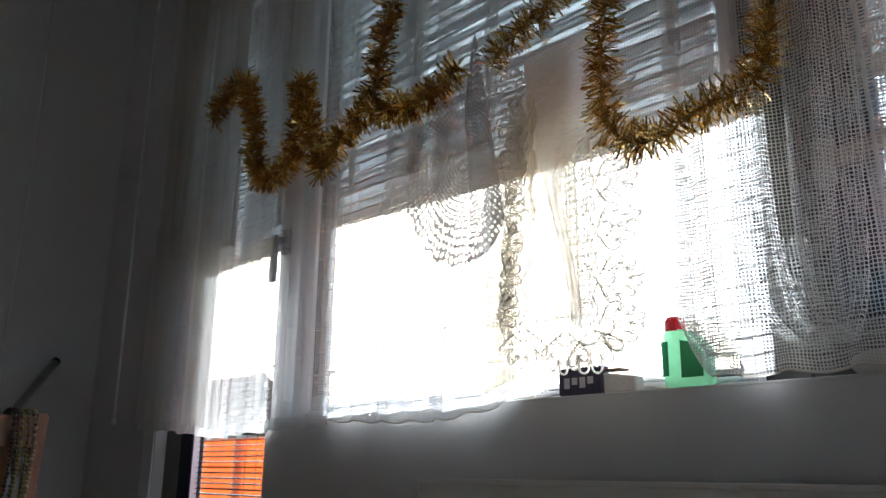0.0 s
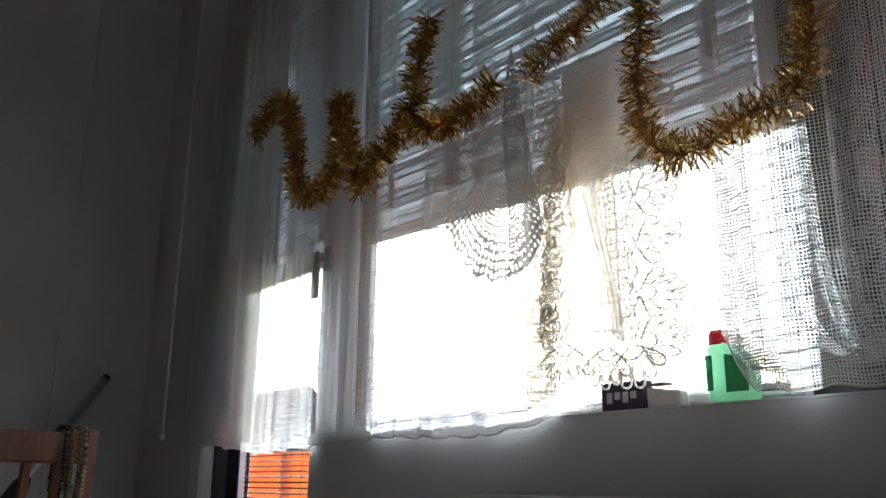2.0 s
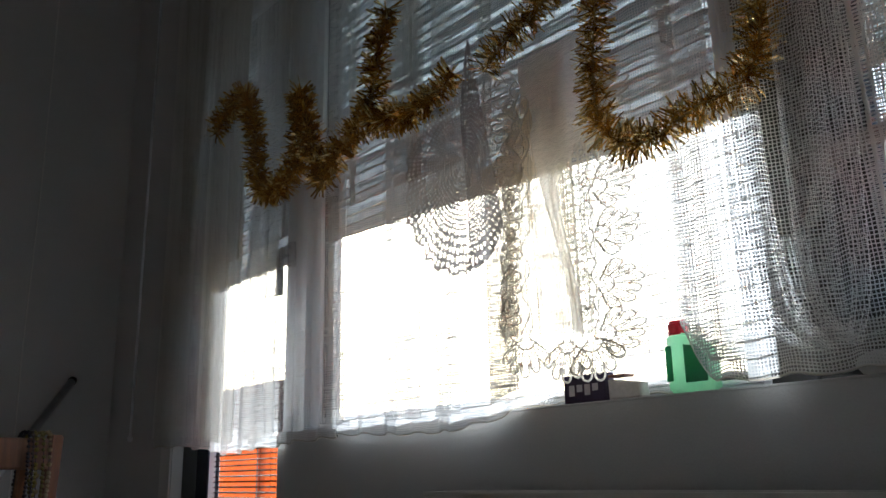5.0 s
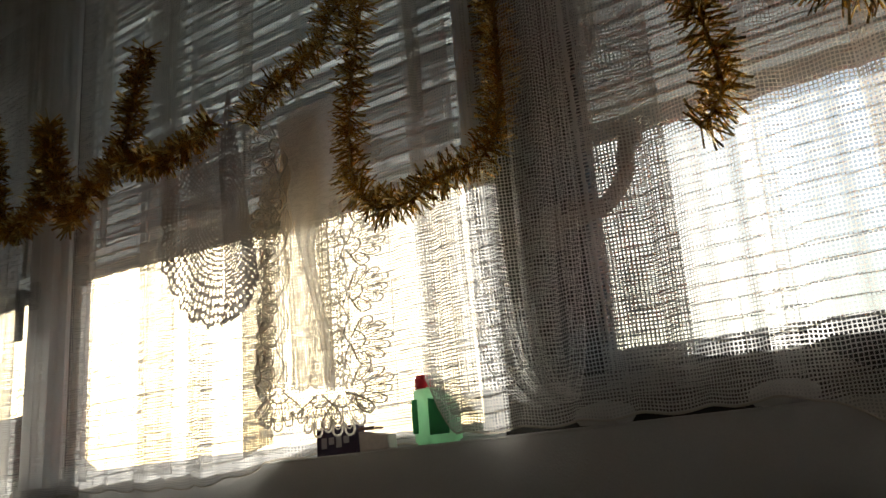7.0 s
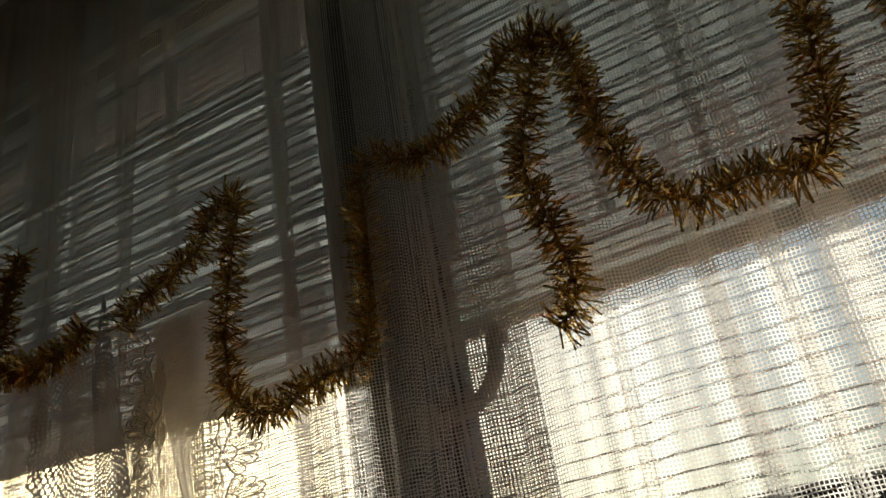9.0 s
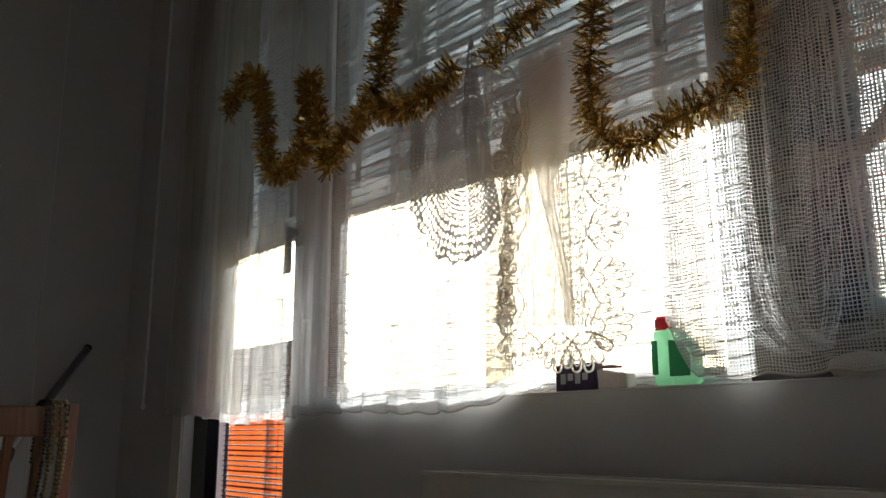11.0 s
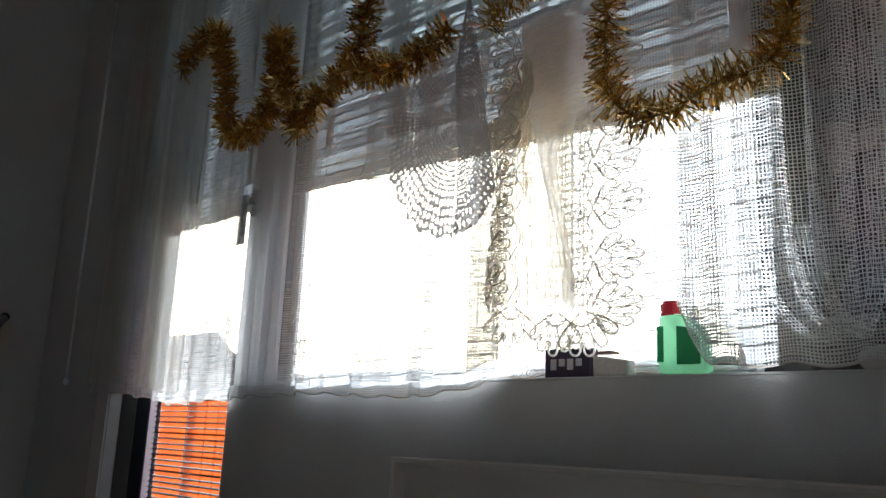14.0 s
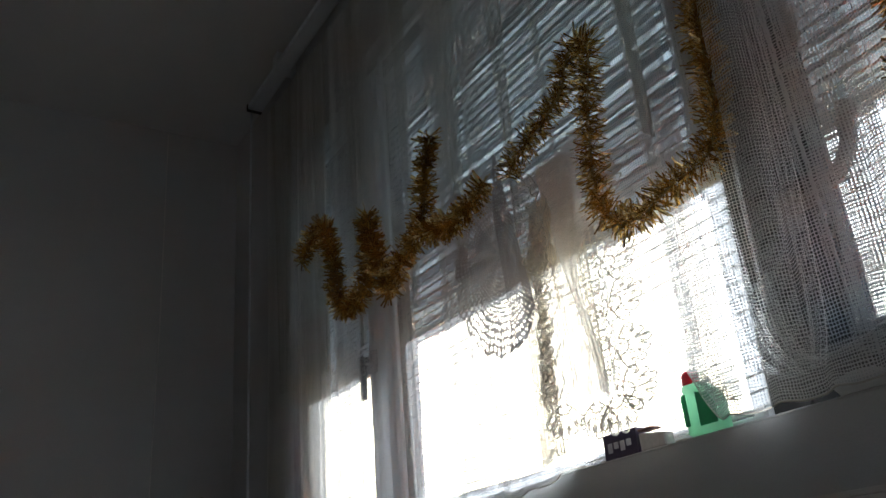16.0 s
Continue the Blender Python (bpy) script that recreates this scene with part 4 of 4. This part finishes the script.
necklace(0.115, [(0.30, 0.26, 0.07), (0.20, 0.18, 0.06)], 0.36, 0.02, 1, "green-gold bead necklace over the chair back", 0.0055)
necklace(0.142, [(0.48, 0.40, 0.24)], 0.36, 0.0, 2, "pale gold bead necklace over the chair back", 0.006)
necklace(0.090, [(0.05, 0.05, 0.06), (0.10, 0.09, 0.08)], 0.34, 0.012, 3, "dark bead necklace over the chair back", 0.005)
necklace(-0.105, [(0.03, 0.13, 0.15), (0.05, 0.15, 0.16)], 0.36, 0.018, 4, "teal bead necklace over the chair back", 0.0055)
necklace(-0.140, [(0.22, 0.09, 0.04), (0.28, 0.19, 0.07), (0.18, 0.04, 0.03)], 0.36, 0.03, 5, "brown and red bead necklace over the chair back", 0.005)

jacket = thing("jacket", "dark red and navy jacket hung over a chair back", "jacket")
RED_CLOTH = material("dark_red_cloth", (0.11, 0.007, 0.014), 0.85, vary=0.3, scale=14, fine=500, bump=0.3)
NAVY_CLOTH = material("navy_cloth", (0.012, 0.014, 0.035), 0.9, vary=0.3, scale=14, fine=500, bump=0.3)


def drape(name, y0, y1, z1, out, mat, seed):
    """Cloth that falls over the top rail on both sides, in soft folds."""
    grid, uvs = [], []
    for j in range(41):
        f = j / 40
        row = []
        for i in range(25):
            s = i / 24
            y = y0 + (y1 - y0) * s
            ang = (f - 0.5) * 2
            crown = z1 - 0.05 * (2 * s - 1) ** 2 - 0.015 * math.sin(7 * s + seed)
            fall = max(0.0, abs(ang) - 0.12)
            x = 0.024 + out * math.tanh(3.2 * ang) * (1 + 0.25 * math.sin(9 * s + seed + 3 * f)) + 0.010 * math.sin(26 * s + 4 * f + seed) * min(1, fall * 4)
            z = crown - 0.47 * fall - 0.035 * math.tanh(3 * abs(ang))
            row.append((x, y + 0.03 * math.sin(3 * f + seed) * (s - 0.3) + 0.012 * math.sin(11 * fall + seed), z))
        grid.append(row)
        uvs.append([(0, 0)] * 25)
    ob = sheet(name, grid, uvs, mat, jacket)
    mod = ob.modifiers.new("thick", "SOLIDIFY")
    mod.thickness = 0.012
    return ob


drape("body", -0.24, 0.20, 0.93, 0.07, NAVY_CLOTH, 1)
drape("sleeve", -0.02, 0.215, 0.925, 0.095, RED_CLOTH, 2)
jacket.matrix_basis = pose(-0.62, -0.98, 0, 0, 0, 6)

tube_thing = thing("telescopic_tube", "grey metal telescopic tube with black joints leaning on the wall", "tube")
A, B = Vector((-1.245, -0.10, 1.090)), Vector((-0.02, -1.08, 0.012))
part("upper_tube", tube(bmesh.new(), [A, A.lerp(B, 0.42)], 0.013, 14), METAL, tube_thing, smooth=True)
part("lower_tube", tube(bmesh.new(), [A.lerp(B, 0.40), B], 0.017, 14), METAL, tube_thing, smooth=True)
part("joint", tube(bmesh.new(), [A.lerp(B, 0.33), A.lerp(B, 0.345), A.lerp(B, 0.40), A.lerp(B, 0.415)], [0.018, 0.024, 0.024, 0.018], 14), DARK, tube_thing, "black plastic joint")
part("clamp", tube(bmesh.new(), [A.lerp(B, 0.53), A.lerp(B, 0.54), A.lerp(B, 0.58), A.lerp(B, 0.59)], [0.019, 0.027, 0.027, 0.019], 14), DARK, tube_thing, "black plastic clamp")
part("end_cap", tube(bmesh.new(), [A - (B - A).normalized() * 0.004, A + (B - A).normalized() * 0.01], 0.0145, 14), DARK, tube_thing)


wire = thing("wall_cable", "thin grey cable running down the side wall", "cable", at=(X0, -0.27, 0))
part("cable", tube(bmesh.new(), [(0.004, 0.0, 2.70), (0.004, 0.006, 1.8), (0.004, 0.0, 1.2), (0.004, 0.01, 0.4), (0.004, 0.0, 0.01)], 0.003, 6), WHITE_WALL, wire)

picture = thing("picture_frame", "small plain picture in a brown wooden frame on the wall", "picture", at=(X0, -1.10, 1.44))
part("frame", frame_bars_x(bmesh.new(), 0.001, 0.020, -0.17, 0.17, -0.12, 0.12, 0.025), CHAIR_WOOD, picture)
part("board", boxed(0.002, 0.008, -0.146, 0.146, -0.096, 0.096), WHITE_WALL, picture)


# ---- outside ----
GROUND = material("winter_grass", (0.10, 0.12, 0.06), 0.95, vary=0.3, scale=0.4, fine=6, bump=0.4)
CONCRETE = material("balcony_concrete", (0.38, 0.37, 0.35), 0.9, vary=0.15, scale=3, fine=60, bump=0.3)
PLASTER = material("pale_plaster", (0.80, 0.79, 0.75), 0.9, vary=0.08, scale=0.7, fine=12, bump=0.2)
# plaster colour darkened to show the nearer house's walls as shaded
SHADED_PLASTER = material("shaded_plaster", (0.42, 0.40, 0.36), 0.9, vary=0.15, scale=0.7, fine=12, bump=0.2)
ROOF = material("red_brown_roof", (0.26, 0.10, 0.07), 0.85, vary=0.2, scale=1.5, fine=20)
GLASS_FAR = material("far_window_glass", (0.30, 0.33, 0.36), 0.1, vary=0.2, scale=1)
solid("ground", boxed(-400, 400, 1.45, 900, -3.2, -3.0), GROUND, "grass ground that reaches the horizon", "ground")
solid("balcony_floor", boxed(-4.5, 3.8, BACK, 1.40, -0.18, -0.02), CONCRETE, "grey concrete balcony slab", "balcony")
screen = thing("balcony_screen", "orange fabric screen along the balcony rail", "balcony screen", at=(0, 1.22, 0))
for k in range(8):
    x = -4.35 + k
    bm = bmesh.new()
    vs = [[bm.verts.new((x + i * 0.05, 0.010 * math.sin(i * 0.9 + k), z)) for i in range(21)] for z in (0.03, 0.3, 0.6, 0.90)]
    for r0, r1 in zip(vs, vs[1:]):
        for i in range(20):
            bm.faces.new((r0[i], r0[i + 1], r1[i + 1], r1[i]))
    part("fabric_panel", bm, ORANGE, screen, smooth=True)
    part("post", boxed(x - 0.02, x + 0.02, 0.02, 0.06, -0.02, 0.93, 0.003), METAL, screen)
part("handrail", boxed(-4.37, 3.65, 0.01, 0.07, 0.93, 0.97, 0.006), METAL, screen)


def house(at, w, d, h, roof_h, floors, cols, wall, label):
    b = thing("house", label, "house", "houses across the street", at)
    part("wall", boxed(-w / 2, w / 2, 0, d, 0, h), wall, b)
    bm = bmesh.new()
    vs = [bm.verts.new(p) for p in ((-w / 2 - 0.4, -0.4, h), (w / 2 + 0.4, -0.4, h), (w / 2 + 0.4, d + 0.4, h), (-w / 2 - 0.4, d + 0.4, h), (-w / 2 - 0.4, d / 2, h + roof_h), (w / 2 + 0.4, d / 2, h + roof_h))]
    for q in ((0, 1, 5, 4), (2, 3, 4, 5), (1, 2, 5), (3, 0, 4), (0, 3, 2, 1)):
        bm.faces.new([vs[i] for i in q])
    part("roof", bm, ROOF, b)
    for f in range(floors):
        for c in range(cols):
            x = -w / 2 + w * (c + 0.5) / cols
            z = h * (f + 0.32) / floors
            win = part("window", frame_bars(bmesh.new(), x - 0.6, x + 0.6, z, z + 1.4, -0.05, 0.02, 0.08), FRAME, b)
            part("window_pane", boxed(x - 0.52, x + 0.52, -0.02, 0.015, z + 0.08, z + 1.32), GLASS_FAR, win)
    return b


house((-52, 24, -3.0), 12, 9, 4.6, 2.4, 2, 4, PLASTER, "pale house with a red-brown pitched roof")
house((-27, 11.7, -3.0), 6, 4, 5.0, 2.0, 2, 3, SHADED_PLASTER, "pale house with a red-brown pitched roof")
